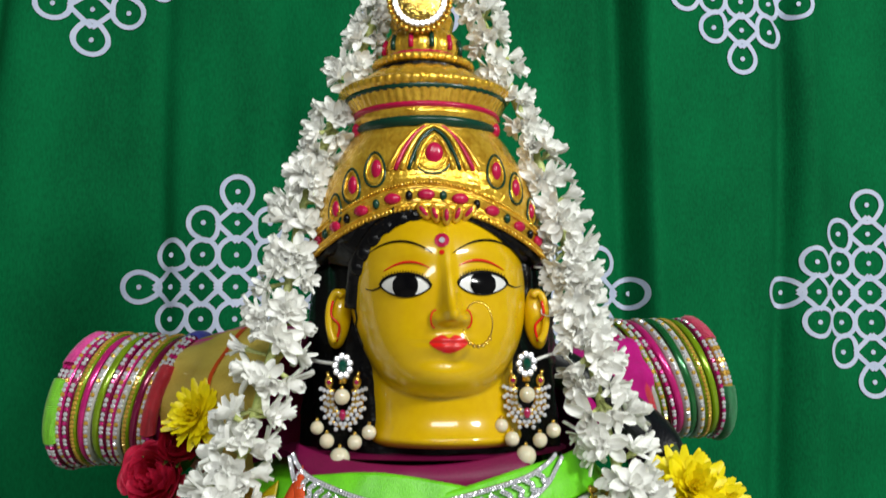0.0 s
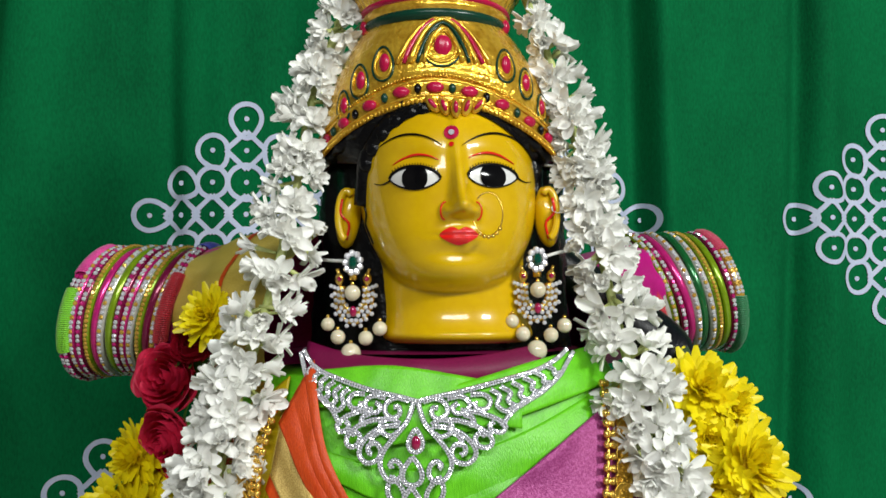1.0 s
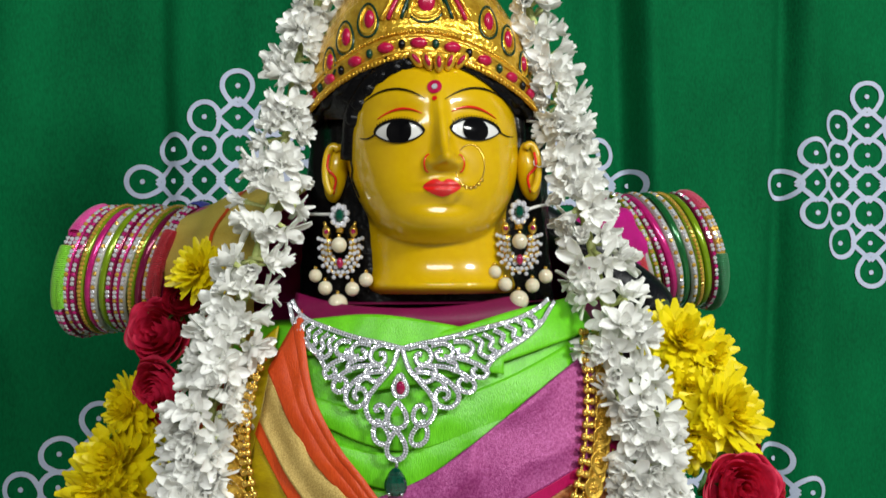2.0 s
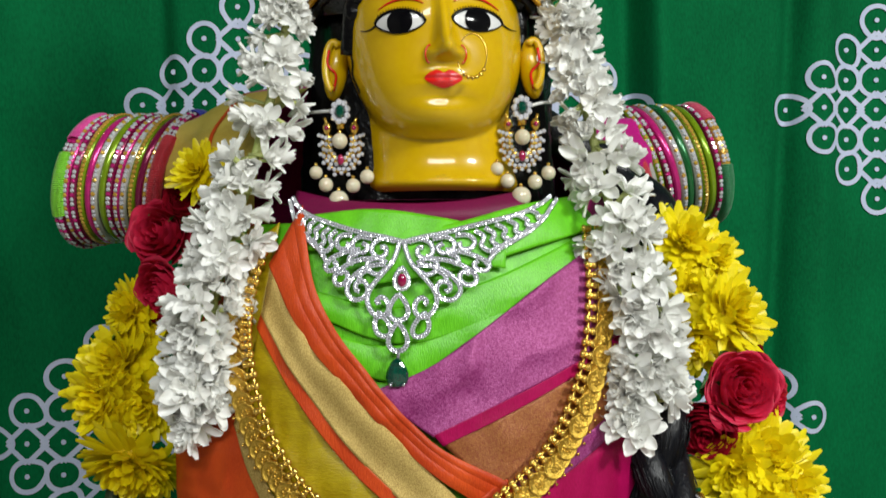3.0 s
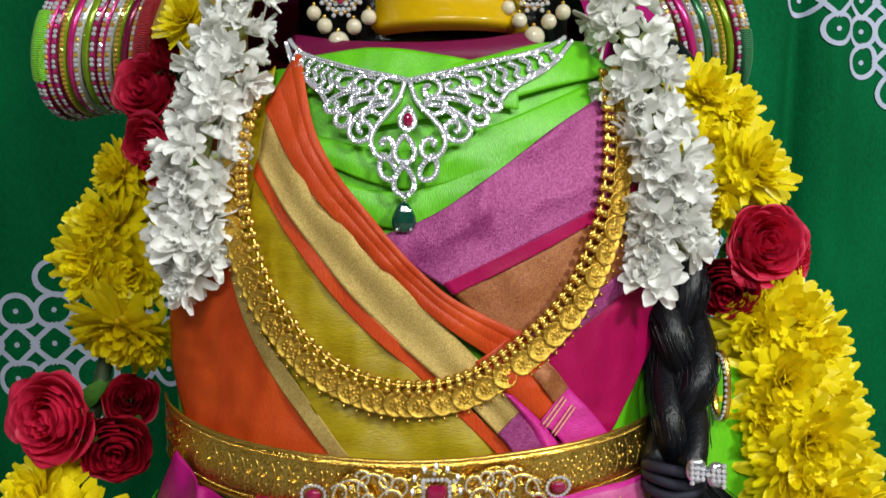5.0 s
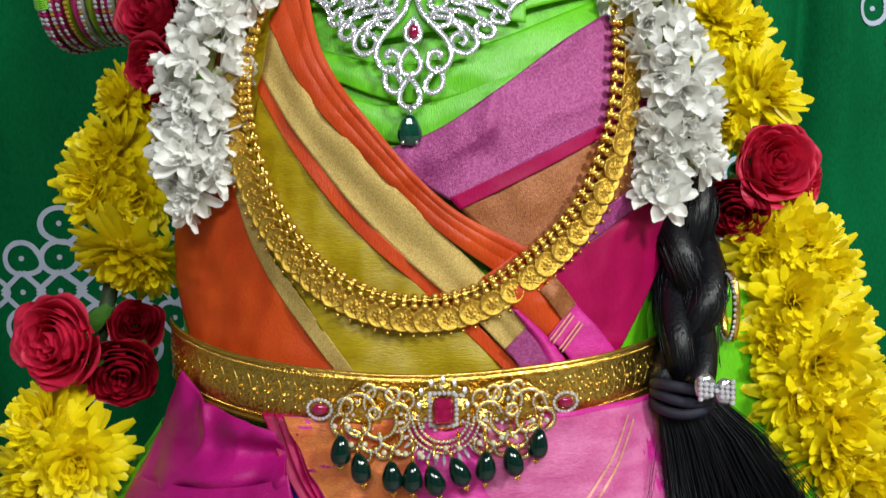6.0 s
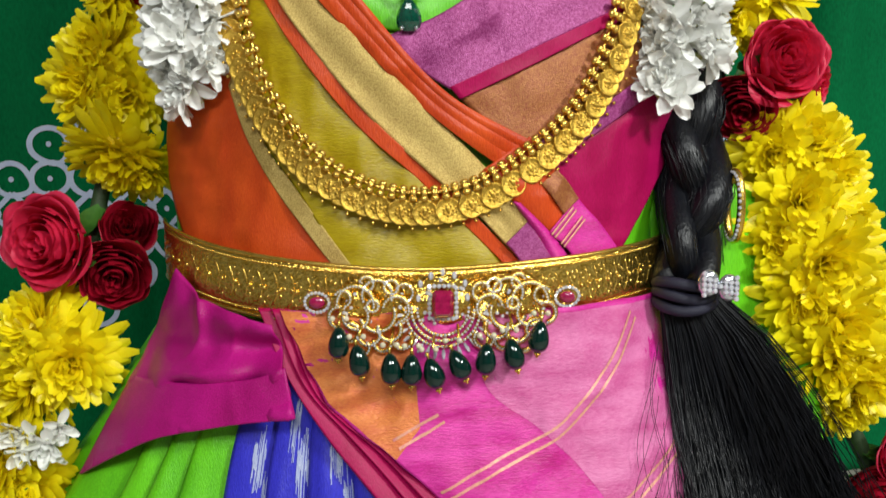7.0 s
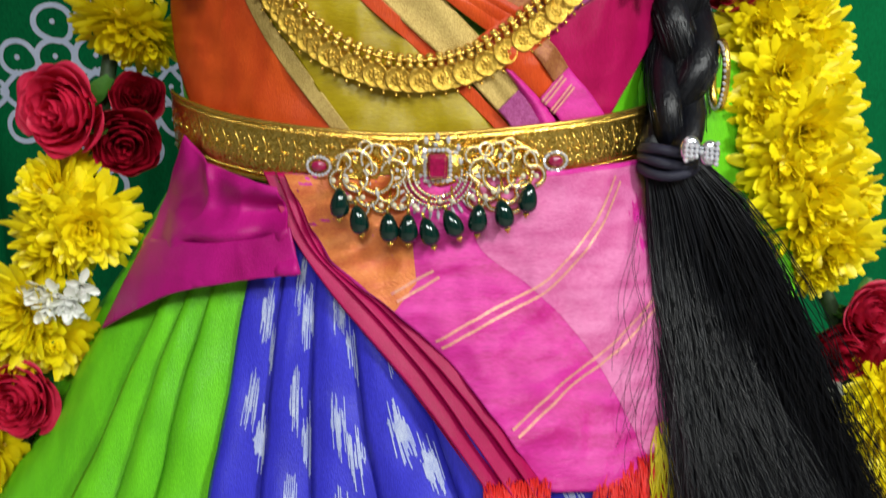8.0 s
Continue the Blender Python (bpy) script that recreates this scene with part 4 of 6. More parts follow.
def put(name, me, parent, m, label="", kind=""):
    """A mesh that others share, placed by a world pose under parent."""
    ob = new(name, me)
    ob.parent = parent
    off, q = Vector((0, 0, 0)), parent
    while q is not None:
        off += q.location if q.type == "EMPTY" else Vector((0, 0, 0))
        if q.type != "EMPTY":
            off = q.matrix_basis.translation + off
        q = q.parent
    ob.matrix_basis = Matrix.Translation(-off) @ m
    return tagged(ob, label, kind=kind)


def facing(at, way, spin=0.0, scale=1.0):
    """A pose at a place whose z looks along way."""
    return Matrix.Translation(at) @ Vector(way).to_track_quat("Z", "Y").to_matrix().to_4x4() @ Matrix.Rotation(spin, 4, "Z") @ Matrix.Scale(scale, 4)


def front(x, z, off):
    return (x, body_y(x, z, off), z)


# ---- waist belt ----
belt = thing("waist_belt", "embossed gold waist belt with stone pendant and green bead drops", "belt", (-0.018, 0.46, 0.245))
B_T = [(-0.1375, 0.2800), (-0.1280, 0.2790), (-0.0916, 0.2727), (-0.0468, 0.268), (-0.0095, 0.2666), (0.0353, 0.2687), (0.0634, 0.2705), (0.0990, 0.2735)]
B_B = [(-0.1375, 0.2545), (-0.1270, 0.2540), (-0.0920, 0.2475), (-0.0520, 0.2438), (-0.0095, 0.2425), (0.0374, 0.2438), (0.0632, 0.2472), (0.0980, 0.2500)]


def belt_pt(u, v, off):
    k = u * 60
    i = min(int(k), 59)
    p = (BT[i] * (1 - k + i) + BT[i + 1] * (k - i)) * (1 - v) + (BB[i] * (1 - k + i) + BB[i + 1] * (k - i)) * v
    x, z = p
    c, a = -0.019, 0.1215
    q = max(-0.998, min(0.998, (x - c) / a))
    return (x, BACK - (0.0950 + off) * (1 - abs(q) ** 2.3) ** (1 / 2.3), z)


BT, BB = spl(B_T, 61), spl(B_B, 61)
s = Shape()
s.grid(lambda u, v: belt_pt(u, v, 0.0), 90, 8)
part("band", s, M_GOLDDEEP, belt, thick=0.0012)
for v in (0.0, 1.0):
    s = Shape()
    s.tube([belt_pt(u, v, 0.0004) for u in np.linspace(0, 1, 90)], 0.0010, 6)
    part("rim", s, M_GOLD, belt)
    s = Shape()
    s.beads([belt_pt(u, v * 0.80 + 0.10, 0.0008) for u in np.linspace(0.01, 0.99, 120)], 0.00065, gap=2.2, nu=5, nv=3)
    part("bead_line", s, M_GOLD, belt)
s = Shape()
for k in range(44):
    u = (k + 0.5) / 44
    for j in range(6):
        a = j * math.pi / 3 + k
        s.ball(belt_pt(min(max(u + 0.0065 * math.cos(a), 0), 1), 0.5 + 0.19 * math.sin(a) + 0.08 * math.sin(k * 2.4), 0.0003), (0.0010, 0.0007, 0.0010), 5, 4)
    s.ball(belt_pt(u, 0.5, 0.0010), 0.0011, 6, 4)
    if k < 43:
        s.tube([belt_pt(u + 0.0114 + 0.008 * math.sin(t * 3), 0.22 + 0.56 * t, 0.0006) for t in np.linspace(0, 1, 8)], 0.0005, 4)
part("embossing", s, M_GOLD, belt, "raised flower scrolls", kind="stuff")

PX, PZ, PK = -0.0065, 0.2545, 0.000228


def pp(px, py, off=0.0155):
    """A place on the pendant, counted from its middle in small units."""
    x, z = PX + px * PK, PZ - py * PK
    return (x, body_y(x, max(z, 0.2445), off + 0.003), z)


def arc(cx, cy, r, a0, a1, n=14, squash=1.0):
    return [pp(cx + r * math.cos(a), cy - squash * r * math.sin(a)) for a in np.linspace(a0, a1, n)]


s = Shape()
top_c = hermite((-200, -150, -100, -50, 0, 50, 100, 150, 200), (0, -38, -44, -30, -48, -30, -44, -38, 0))
low_c = hermite((-200, -150, -100, -50, 0, 50, 100, 150, 200), (14, 66, 62, 76, 92, 76, 62, 66, 14))
s.grid(lambda u, v: pp(-195 + 390 * u, top_c(-195 + 390 * u) * (1 - v) + 0.42 * low_c(-195 + 390 * u) * v, 0.0128 + 0.0008 * math.sin(40 * u) * math.sin(9 * v)), 60, 14)
part("filigree", s, M_GOLDDEEP, belt, "pierced gold filigree", thick=0.001)
s = Shape()
for k in range(70):
    px = random.uniform(-180, 180)
    py = top_c(px) + (low_c(px) - top_c(px)) * random.random()
    s.gem(pp(px, py * (0.5 if py > 0 else 1), 0.0145), random.uniform(0.0006, 0.0010))
part("field_pave", s, M_STONE, belt, smooth=False)
s = Shape()
s.v = [pp(-14, -23, 0.0185), pp(14, -23, 0.0185), pp(18, -17, 0.0180), pp(18, 17, 0.0180), pp(14, 23, 0.0185), pp(-14, 23, 0.0185), pp(-18, 17, 0.0180), pp(-18, -17, 0.0180),
       pp(-10, -16, 0.0205), pp(10, -16, 0.0205), pp(13, -11, 0.0205), pp(13, 11, 0.0205), pp(10, 16, 0.0205), pp(-10, 16, 0.0205), pp(-13, 11, 0.0205), pp(-13, -11, 0.0205)]
s.f = [(k, (k + 1) % 8, 8 + (k + 1) % 8, 8 + k) for k in range(8)] + [tuple(range(8, 16))]
s.m = [0] * 9
part("ruby", s, M_RUBY, belt, "step-cut pink ruby", False)
s = Shape()
box = [pp(-23, -28), pp(23, -28), pp(23, 28), pp(-23, 28), pp(-23, -28)]
s.stones(box, 0.0010)
part("ruby_frame", s, M_STONE, belt, smooth=False)
for r in (44, 54, 64):
    s = Shape()
    s.tube(arc(0, 12, r, math.pi * 1.0, math.pi * 2.0, 22), 0.0007, 5)
    part("crescent", s, M_GOLD, belt)
    s = Shape()
    s.stones([(p[0], p[1] - 0.0006, p[2]) for p in arc(0, 12, r, math.pi * 0.98, math.pi * 2.02, 22)], 0.0006, gap=2.6)
    part("arc_pave", s, M_STONE, belt, smooth=False)
s = Shape()
for a in np.linspace(math.pi * 1.04, math.pi * 1.96, 17):
    s.ball(pp(78 * math.cos(a), 12 - 78 * math.sin(a)), (0.0008, 0.0008, 0.0024), 6, 4, 0, Matrix.Rotation(1.5 * math.pi - a, 3, "Y"))
part("ray_pave", s, M_STONE, belt, smooth=False)
s = Shape()
for px, py, r in ((0, -52, 8), (-20, -46, 8), (20, -46, 8), (-38, -32, 8), (38, -32, 8), (-42, -8, 8), (42, -8, 8)):
    s.ball(pp(px, py), (r * PK * 0.55, 0.0012, r * PK * 0.85), 6, 5)
part("crest_pave", s, M_STONE, belt, smooth=False)
for sg in (-1, 1):
    for cx, cy, r, a0, a1 in ((80, 10, 22, 0.2, 4.6), (112, -14, 26, -0.4, 3.6), (112, 18, 30, 2.8, 6.0), (150, 2, 32, 0.0, 3.4), (150, 22, 22, 2.4, 6.4), (92, 44, 20, 2.6, 6.6), (128, 52, 20, 2.6, 6.2), (160, 50, 16, 1.2, 5.6), (178, 24, 18, -1.4, 2.2), (66, -18, 15, 0.6, 4.4), (88, -28, 12, 0, 6.2), (70, 62, 17, 2.4, 6.4), (104, 68, 15, 2.8, 6.6), (140, 76, 13, 2.4, 6.0), (130, -34, 12, 0.4, 5.4), (172, -8, 14, 0.6, 4.8), (120, 4, 10, 0, 6.2)):
        P = [pp(sg * (cx + r * math.cos(a)), cy - r * math.sin(a)) for a in np.linspace(a0, a1, 18)]
        s = Shape()
        s.tube(P, 0.00125, 6)
        sc = part("peacock_scroll", s, M_GOLD, belt)
        s = Shape()
        s.stones([(p[0], p[1] - 0.0010, p[2]) for p in P], 0.00052, gap=2.3)
        part("scroll_pave", s, M_STONE, sc, smooth=False)
    s = Shape()
    s.ball(pp(sg * 219, 2, 0.0135), (0.0034, 0.0014, 0.0024), 10, 6)
    part("side_ruby", s, M_RUBY, belt, "oval pink ruby")
    s = Shape()
    s.stones([pp(sg * 219 + 22 * math.cos(a), 2 - 17 * math.sin(a), 0.0135) for a in np.linspace(0, 6.28, 20)], 0.0008)
    part("side_halo", s, M_STONE, belt, smooth=False)
drop_me = Shape()


def pear(u, v):
    t = math.pi * v
    r = 0.0046 * math.sin(t) ** 0.9 * (1 - 0.28 * math.cos(t))
    return (r * math.cos(2 * math.pi * u), r * math.sin(2 * math.pi * u), 0.0072 * math.cos(t))


drop_me.grid(pear, 14, 12, loop_u=True)
drop_me = drop_me.data("bead_drop", M_DROP)
cap_me = Shape()
for k in range(5):
    a = k * 1.257
    cap_me.ball((0.0010 * math.cos(a), 0.0010 * math.sin(a), -0.0078), 0.0008, 5, 4)
cap_me.ball((0, 0, -0.0090), 0.0008, 5, 4)
cap_me.tube([(0, 0, 0.0070), (0, 0, 0.0100)], 0.0008, 5)
cap_me = cap_me.data("gold_cap", M_GOLD)
for px, py, tilt in ((-177, 88, 0.05), (-143, 118, -0.15), (-89, 132, -0.05), (-54, 134, 0.02), (-17, 140, -0.30), (26, 126, -0.42), (72, 119, 0.06), (119, 112, -0.25), (164, 86, 0.12)):
    p = pp(px, py - 26, 0.0175)
    p = (p[0], body_y(p[0], p[2], 0.0240), p[2])
    m = Matrix.Translation(p) @ Matrix.Rotation(tilt, 4, "Y") @ Matrix.Scale(0.87, 4)
    put("green_drop", drop_me, belt, m)
    put("gold_cap", cap_me, belt, m)
    for sg in (-1, 1):
        s = Shape()
        s.ball((p[0] + sg * 0.0027 + 0.006 * math.sin(tilt), p[1] + 0.001, p[2] + 0.0092), 0.0012)
        part("pearl", s, M_PEARL, belt)
    s = Shape()
    q = pp(px * 0.96, py - 88, 0.0150)
    s.tube([(p[0], p[1] + 0.001, p[2] + 0.0095), q], 0.0006, 5)
    part("hanger", s, M_GOLD, belt)
s = Shape()
s.tube([(0.0955 + 0.0032 * math.cos(a), 0.4120, 0.2775 + 0.0032 * math.sin(a)) for a in np.linspace(0, 6.1, 16)], 0.0006, 5)
part("hook", s, M_SILVER, belt, "small wire hook")

# ---- stone necklace ----
neck = thing("stone_necklace", "openwork silver necklace set with white stones, ruby and emerald drop", "necklace", (-0.016, 0.42, 0.41))


def scroll(pts, off=0.0085, wide=1.0, name="scroll"):
    """A flat silver band along pts, paved with two rows of stones."""
    P = [np.array(front(x, z, off)) for x, z in spl(pts, max(10, 4 * len(pts)))]
    s = Shape()
    s.tube(P, 0.00125 * wide, 6, flat=0.55)
    ob = part(name, s, M_SILVER, neck)
    s = Shape()
    for sg in (-1, 1):
        row = []
        for k, p in enumerate(P):
            t = P[min(k + 1, len(P) - 1)] - P[max(k - 1, 0)]
            t = t / (np.linalg.norm(t) + 1e-9)
            row.append(p + np.array((-t[2], 0, t[0])) * 0.00062 * wide * sg + np.array((0, -0.0007, 0)))
        s.stones(row, 0.00062 * wide, gap=2.1)
    part("pave_band", s, M_STONE, ob, smooth=False)


def neck_at(d, y, sg):
    """From the design's own units (out from the middle, down from the top) to the breast; the two halves hang unevenly."""
    out = d * (1 + (0.31 * (d / 415) ** 2 if sg > 0 else 0.0))
    return (-0.0168 + sg * out * 0.000128, 0.4065 - (y - 345) * 0.000124 + (0.0004 if sg < 0 else 0.0))


def ring_drop(w, h, n=16):
    """A drop-shaped loop, point up, round the origin."""
    return [(w * math.sin(a) * math.sin(a / 2) ** 0.9, -h * math.cos(a)) for a in np.linspace(0.0, 2 * math.pi, n)]


MAIN = [(8, 218), (16, 250), (32, 290), (70, 335), (108, 385), (119, 430), (100, 472), (68, 484), (46, 462), (50, 430), (70, 416), (86, 428), (78, 441)]
LOOPS = [
    [(58, 300), (100, 303), (150, 325), (185, 365), (190, 400), (165, 425), (130, 415), (118, 385), (133, 360), (158, 366), (160, 388), (147, 395)],
    [(95, 278), (150, 283), (200, 305), (232, 335), (235, 362), (215, 373), (195, 360), (190, 337), (205, 324), (219, 336)],
    [(150, 246), (200, 255), (245, 275), (270, 300), (262, 321), (240, 318), (230, 300), (241, 287)],
    [(28, 216), (68, 206), (100, 225), (105, 255), (80, 275), (56, 262), (58, 238), (76, 238)],
    [(108, 206), (150, 200), (175, 222), (165, 250), (135, 256), (122, 236), (140, 223)],
    [(180, 194), (215, 194), (233, 215), (222, 241), (195, 241), (190, 219)],
    [(55, 292), (85, 277), (118, 290), (116, 320), (85, 335), (60, 321)],
    [(112, 318), (138, 330), (150, 350), (140, 358)],
    [(160, 262), (182, 272), (186, 292), (170, 296)],
    [(236, 178), (258, 200), (250, 230), (272, 252), (290, 240)],
    [(262, 168), (285, 190), (278, 215), (300, 235), (316, 218)],
    [(290, 155), (312, 175), (306, 198), (326, 214), (340, 196)],
    [(318, 140), (338, 158), (334, 178), (352, 190), (364, 170)],
    [(344, 122), (362, 140), (360, 156), (378, 160)],
    [(368, 100), (384, 116), (384, 130), (398, 126)]]
for sg in (-1, 1):
    for line in [MAIN, *LOOPS]:
        scroll([neck_at(d, y, sg) for d, y in line], 0.0088 if line is MAIN else 0.0084)
    scroll([neck_at(d, y, sg) for d, y in ((0, 218), (60, 202), (145, 184), (245, 154), (345, 116), (392, 78), (415, 45))], 0.0080)
    scroll([neck_at(d, y, sg) for d, y in ((262, 300), (290, 252), (325, 220), (362, 185), (396, 135), (412, 95), (428, 55))], 0.0080)
    scroll([neck_at(68 + 0.9 * x - 0.25 * y, 512 + y, sg) for x, y in ring_drop(38, 42)], 0.0080, name="drop_loop")
for cx, cy, w, h, o in ((-10, 448, 42, 46, 0.0092), (-13, 552, 42, 50, 0.0086), (0, 346, 30, 38, 0.0090)):
    scroll([(neck_at(0, 0, 1)[0] + (cx + x) * 0.000128, neck_at(0, cy + y, 1)[1]) for x, y in ring_drop(w, h)], o, name="drop_loop")
s = Shape()
s.ball(front(-0.0166, 0.4055, 0.0102), (0.0022, 0.0016, 0.0032), 10, 6)
part("ruby", s, M_RUBY, neck, "pear-cut pink ruby")
s = Shape()
s.grid(lambda u, v: np.array(front(-0.0186, 0.3655, 0.0105)) + np.array((0.0048 * math.sin(math.pi * v) ** 0.9 * (1 - 0.3 * math.cos(math.pi * v)) * math.cos(6.2832 * u), 0.0026 * math.sin(math.pi * v) * math.sin(6.2832 * u), 0.0064 * math.cos(math.pi * v))), 10, 8, loop_u=True)
part("emerald_drop", s, M_EMERALD, neck, "pear-shaped dark emerald", False)
s = Shape()
s.tube([front(-0.0178, 0.3755, 0.009), front(-0.0184, 0.3712, 0.010)], 0.0009, 5)
for sg in (-1, 1):
    s.ball(front(-0.0186 + sg * 0.0028, 0.3605, 0.0118), 0.0009, 6, 4)
part("prong_setting", s, M_SILVER, neck)

# ---- coin necklace ----
coins = thing("coin_necklace", "long gold necklace of overlapping coins and fluted beads", "necklace", (-0.012, 0.42, 0.33))
C_P = [(-0.0800, 0.4250), (-0.0868, 0.3950), (-0.0860, 0.3713), (-0.0753, 0.3378), (-0.0544, 0.3108), (-0.0259, 0.2975), (0.0026, 0.2988), (0.0278, 0.3131), (0.049, 0.3336), (0.0636, 0.3645), (0.0690, 0.400), (0.0690, 0.430)]
cs = Shape()


def coin_fn(u, v):
    r = (0, 0.0030, 0.0052, 0.0056, 0.0062, 0.0062, 0.0)[round(v * 6)]
    z = (0.0006, 0.0005, 0.0004, 0.0009, 0.0008, -0.0004, -0.0004)[round(v * 6)]
    return (r * math.cos(2 * math.pi * u), r * math.sin(2 * math.pi * u), z)


cs.grid(coin_fn, 14, 6, loop_u=True)
for k in range(7):
    cs.ball((0.0022 * math.cos(k * 0.9), 0.0024 * math.sin(k * 0.9), 0.0006), (0.0009, 0.0009, 0.0005), 5, 3)
cs.ball((0, 0.0006, 0.0006), (0.0012, 0.0022, 0.0006), 6, 4)
coin_me = cs.data("coin", M_COIN)
bs = Shape()
bs.ball((0, 0.0022, 0.0004), (0.0022, 0.0015, 0.0017), 8, 5)
bs.ball((0, 0, 0.0006), (0.0017, 0.0014, 0.0017), 8, 5)
bs.ball((0, -0.0024, 0.0003), (0.0023, 0.0018, 0.0018), 8, 5)
for k in (-1, 0, 1):
    bs.tube([(0.0013 * k, -0.0038, 0.0008), (0.0009 * k, -0.0008, 0.0016), (0.0005 * k, 0.0030, 0.0013)], 0.0005, 4)
bead_me = bs.data("fluted_bead", M_GOLD)
tip_me = Shape()
tip_me.ball((0, 0, 0), 0.0010, 6, 4)
tip_me = tip_me.data("tip_bead", M_GOLD)
NC = 76
CP = spl(C_P, NC * 4 + 1)
for k in range(NC):
    p, q = CP[4 * k + 2], CP[4 * k + 3]
    t = (q - p) / np.linalg.norm(q - p)
    nrm = np.array((t[1], -t[0]))
    if np.dot(nrm, p - np.array((-0.010, 0.372))) < 0:
        nrm = -nrm
    for name, me, d, off, lean in (("fluted_bead", bead_me, 0.0, 0.0115, 0.1), ("coin", coin_me, 0.0078, 0.0100, 0.12), ("tip_bead", tip_me, 0.0143, 0.0098, 0.0)):
        c = p + nrm * d
        o = front(c[0], c[1], off + (0.0007 * (k % 2) if name == "coin" else 0))
        up = Vector((-nrm[0], 0, -nrm[1]))
        e = 0.004
        gx = (body_y(c[0] + e, c[1]) - body_y(c[0] - e, c[1])) / (2 * e)
        face = (Vector((gx, -1, 0)).normalized() + lean * Vector((t[0], 0, t[1])) + 0.07 * Vector((random.uniform(-1, 1), 0, random.uniform(-1, 1)))).normalized()
        xa = up.cross(face).normalized()
        ya = face.cross(xa)
        m = Matrix(((xa.x, ya.x, face.x, o[0]), (xa.y, ya.y, face.y, o[1]), (xa.z, ya.z, face.z, o[2]), (0, 0, 0, 1)))
        put(name, me, coins, m @ Matrix.Scale(0.86, 4))
s = Shape()
s.tube([front(p[0], p[1], 0.0095) for p in CP[::3]], 0.0009, 5)
part("chain", s, M_GOLD, coins)

# ---- earrings and nose ring ----
for sg, cx, cz in ((-1, -0.0480, 0.4845), (1, 0.0402, 0.4855)):
    er = thing("earring", "gold stone-set earring with cream pearls and a green stud", "earring", (cx, 0.418, cz), "pair of earrings")
    K = 0.000271

    def ep(px, py, y=0.416):
        return (cx + (px - 3 * sg) * K, y, cz - py * K)
    s = Shape()
    s.ball(ep(0, 0, 0.4135), (0.0022, 0.0014, 0.0032), 8, 6)
    part("green_stud", s, M_EMERALD, er, "green stone", False)
    s = Shape()
    for k in range(9):
        a = k * 2 * math.pi / 9 + 0.3
        s.ball(ep(13 * math.cos(a), -17 * math.sin(a), 0.4145), (0.0017, 0.0013, 0.0017), 6, 4)
    part("stud_halo", s, M_STONE, er, smooth=False)
    s = Shape()
    s.tube([ep(0, 10), ep(0, 30)], 0.0020, 6)
    s.tube([ep(22 * math.cos(a), 54 - 32 * math.sin(a), 0.4172) for a in np.linspace(math.pi * 0.85, math.pi * 2.15, 20)], 0.0019, 6, flat=0.5)
    s.tube([ep(32 * math.cos(a), 56 - 48 * math.sin(a), 0.4185) for a in np.linspace(math.pi * 0.95, math.pi * 2.05, 20)], 0.0012, 5)
    for q in (-1, 1):
        s.ball(ep(24 * q, 28), (0.0022, 0.0015, 0.0030), 6, 5)
        s.tube([ep(24 * q, 22), ep(28 * q, 10)], 0.0008, 5)
    part("crescent_frame", s, M_GOLD, er)
    s = Shape()
    for r, n, sz in ((19, 11, 0.0009), (26, 13, 0.0011), (33, 16, 0.0010), (39, 13, 0.0010)):
        for a in np.linspace(math.pi * 0.92, math.pi * 2.08, n):
            e = r * (1.0 + 0.05 * math.sin(9 * a))
            s.gem(ep(e * math.cos(a), 54 - e * 1.42 * math.sin(a), 0.4155 + 0.00005 * r), sz * 1.15)
    part("crescent_pave", s, M_STONE, er, smooth=False)
    s = Shape()
    for q in (-1, 1):
        s.ball(ep(24 * q, 28, 0.4148), 0.0013, 6, 4)
    s.ball(ep(0, 84, 0.4150), (0.0018, 0.0013, 0.0026), 8, 6)
    part("red_inlay", s, M_RUBY, er)
    for px, py, r, y in ((0, 52, 14, 0.4125), (-44, 106, 12, 0.416), (-26, 128, 13, 0.4145), (22, 130, 13, 0.4145), (46, 114, 13, 0.416), (-3, 156, 18, 0.413)):
        s = Shape()
        s.ball(ep(px, py, y), r * K, 16, 12)
        pe = part("pearl", s, M_PEARL, er)
        s = Shape()
        s.ball(ep(px, py - r - 2, y), 0.0010, 6, 4)
        part("bead_cap", s, M_GOLD, pe)
    cord = Shape()
    cord.tube(spl([(cx + sg * 0.002, 0.4185, cz + 0.0010), (cx + sg * 0.009, 0.4230, cz + 0.0024 + 0.001 * sg), (cx + sg * 0.0165, 0.4330, cz + 0.0038 + 0.0015 * sg)], 10), 0.0008, 6)
    part("ear_cord", cord, M_THREADW, er, "white cord behind the ear")
nr = thing("nose_ring", "thin gold nose ring with small beads", "nose ring", (0.0145, 0.383, 0.503))
s = Shape()
s.tube([(0.0152 + 0.0064 * math.cos(a), 0.3830 - 0.001 * math.cos(a), 0.5040 + 0.0096 * math.sin(a)) for a in np.linspace(-2.9, 2.4, 34)], 0.00032, 6)
part("hoop", s, M_GOLD, nr)
s = Shape()
for k in range(6):
    a = -2.1 + 0.28 * k
    s.ball((0.0152 + 0.0067 * math.cos(a), 0.3824, 0.5040 + 0.0099 * math.sin(a)), 0.0010, 6, 4)
part("bead_row", s, M_GOLD, nr)

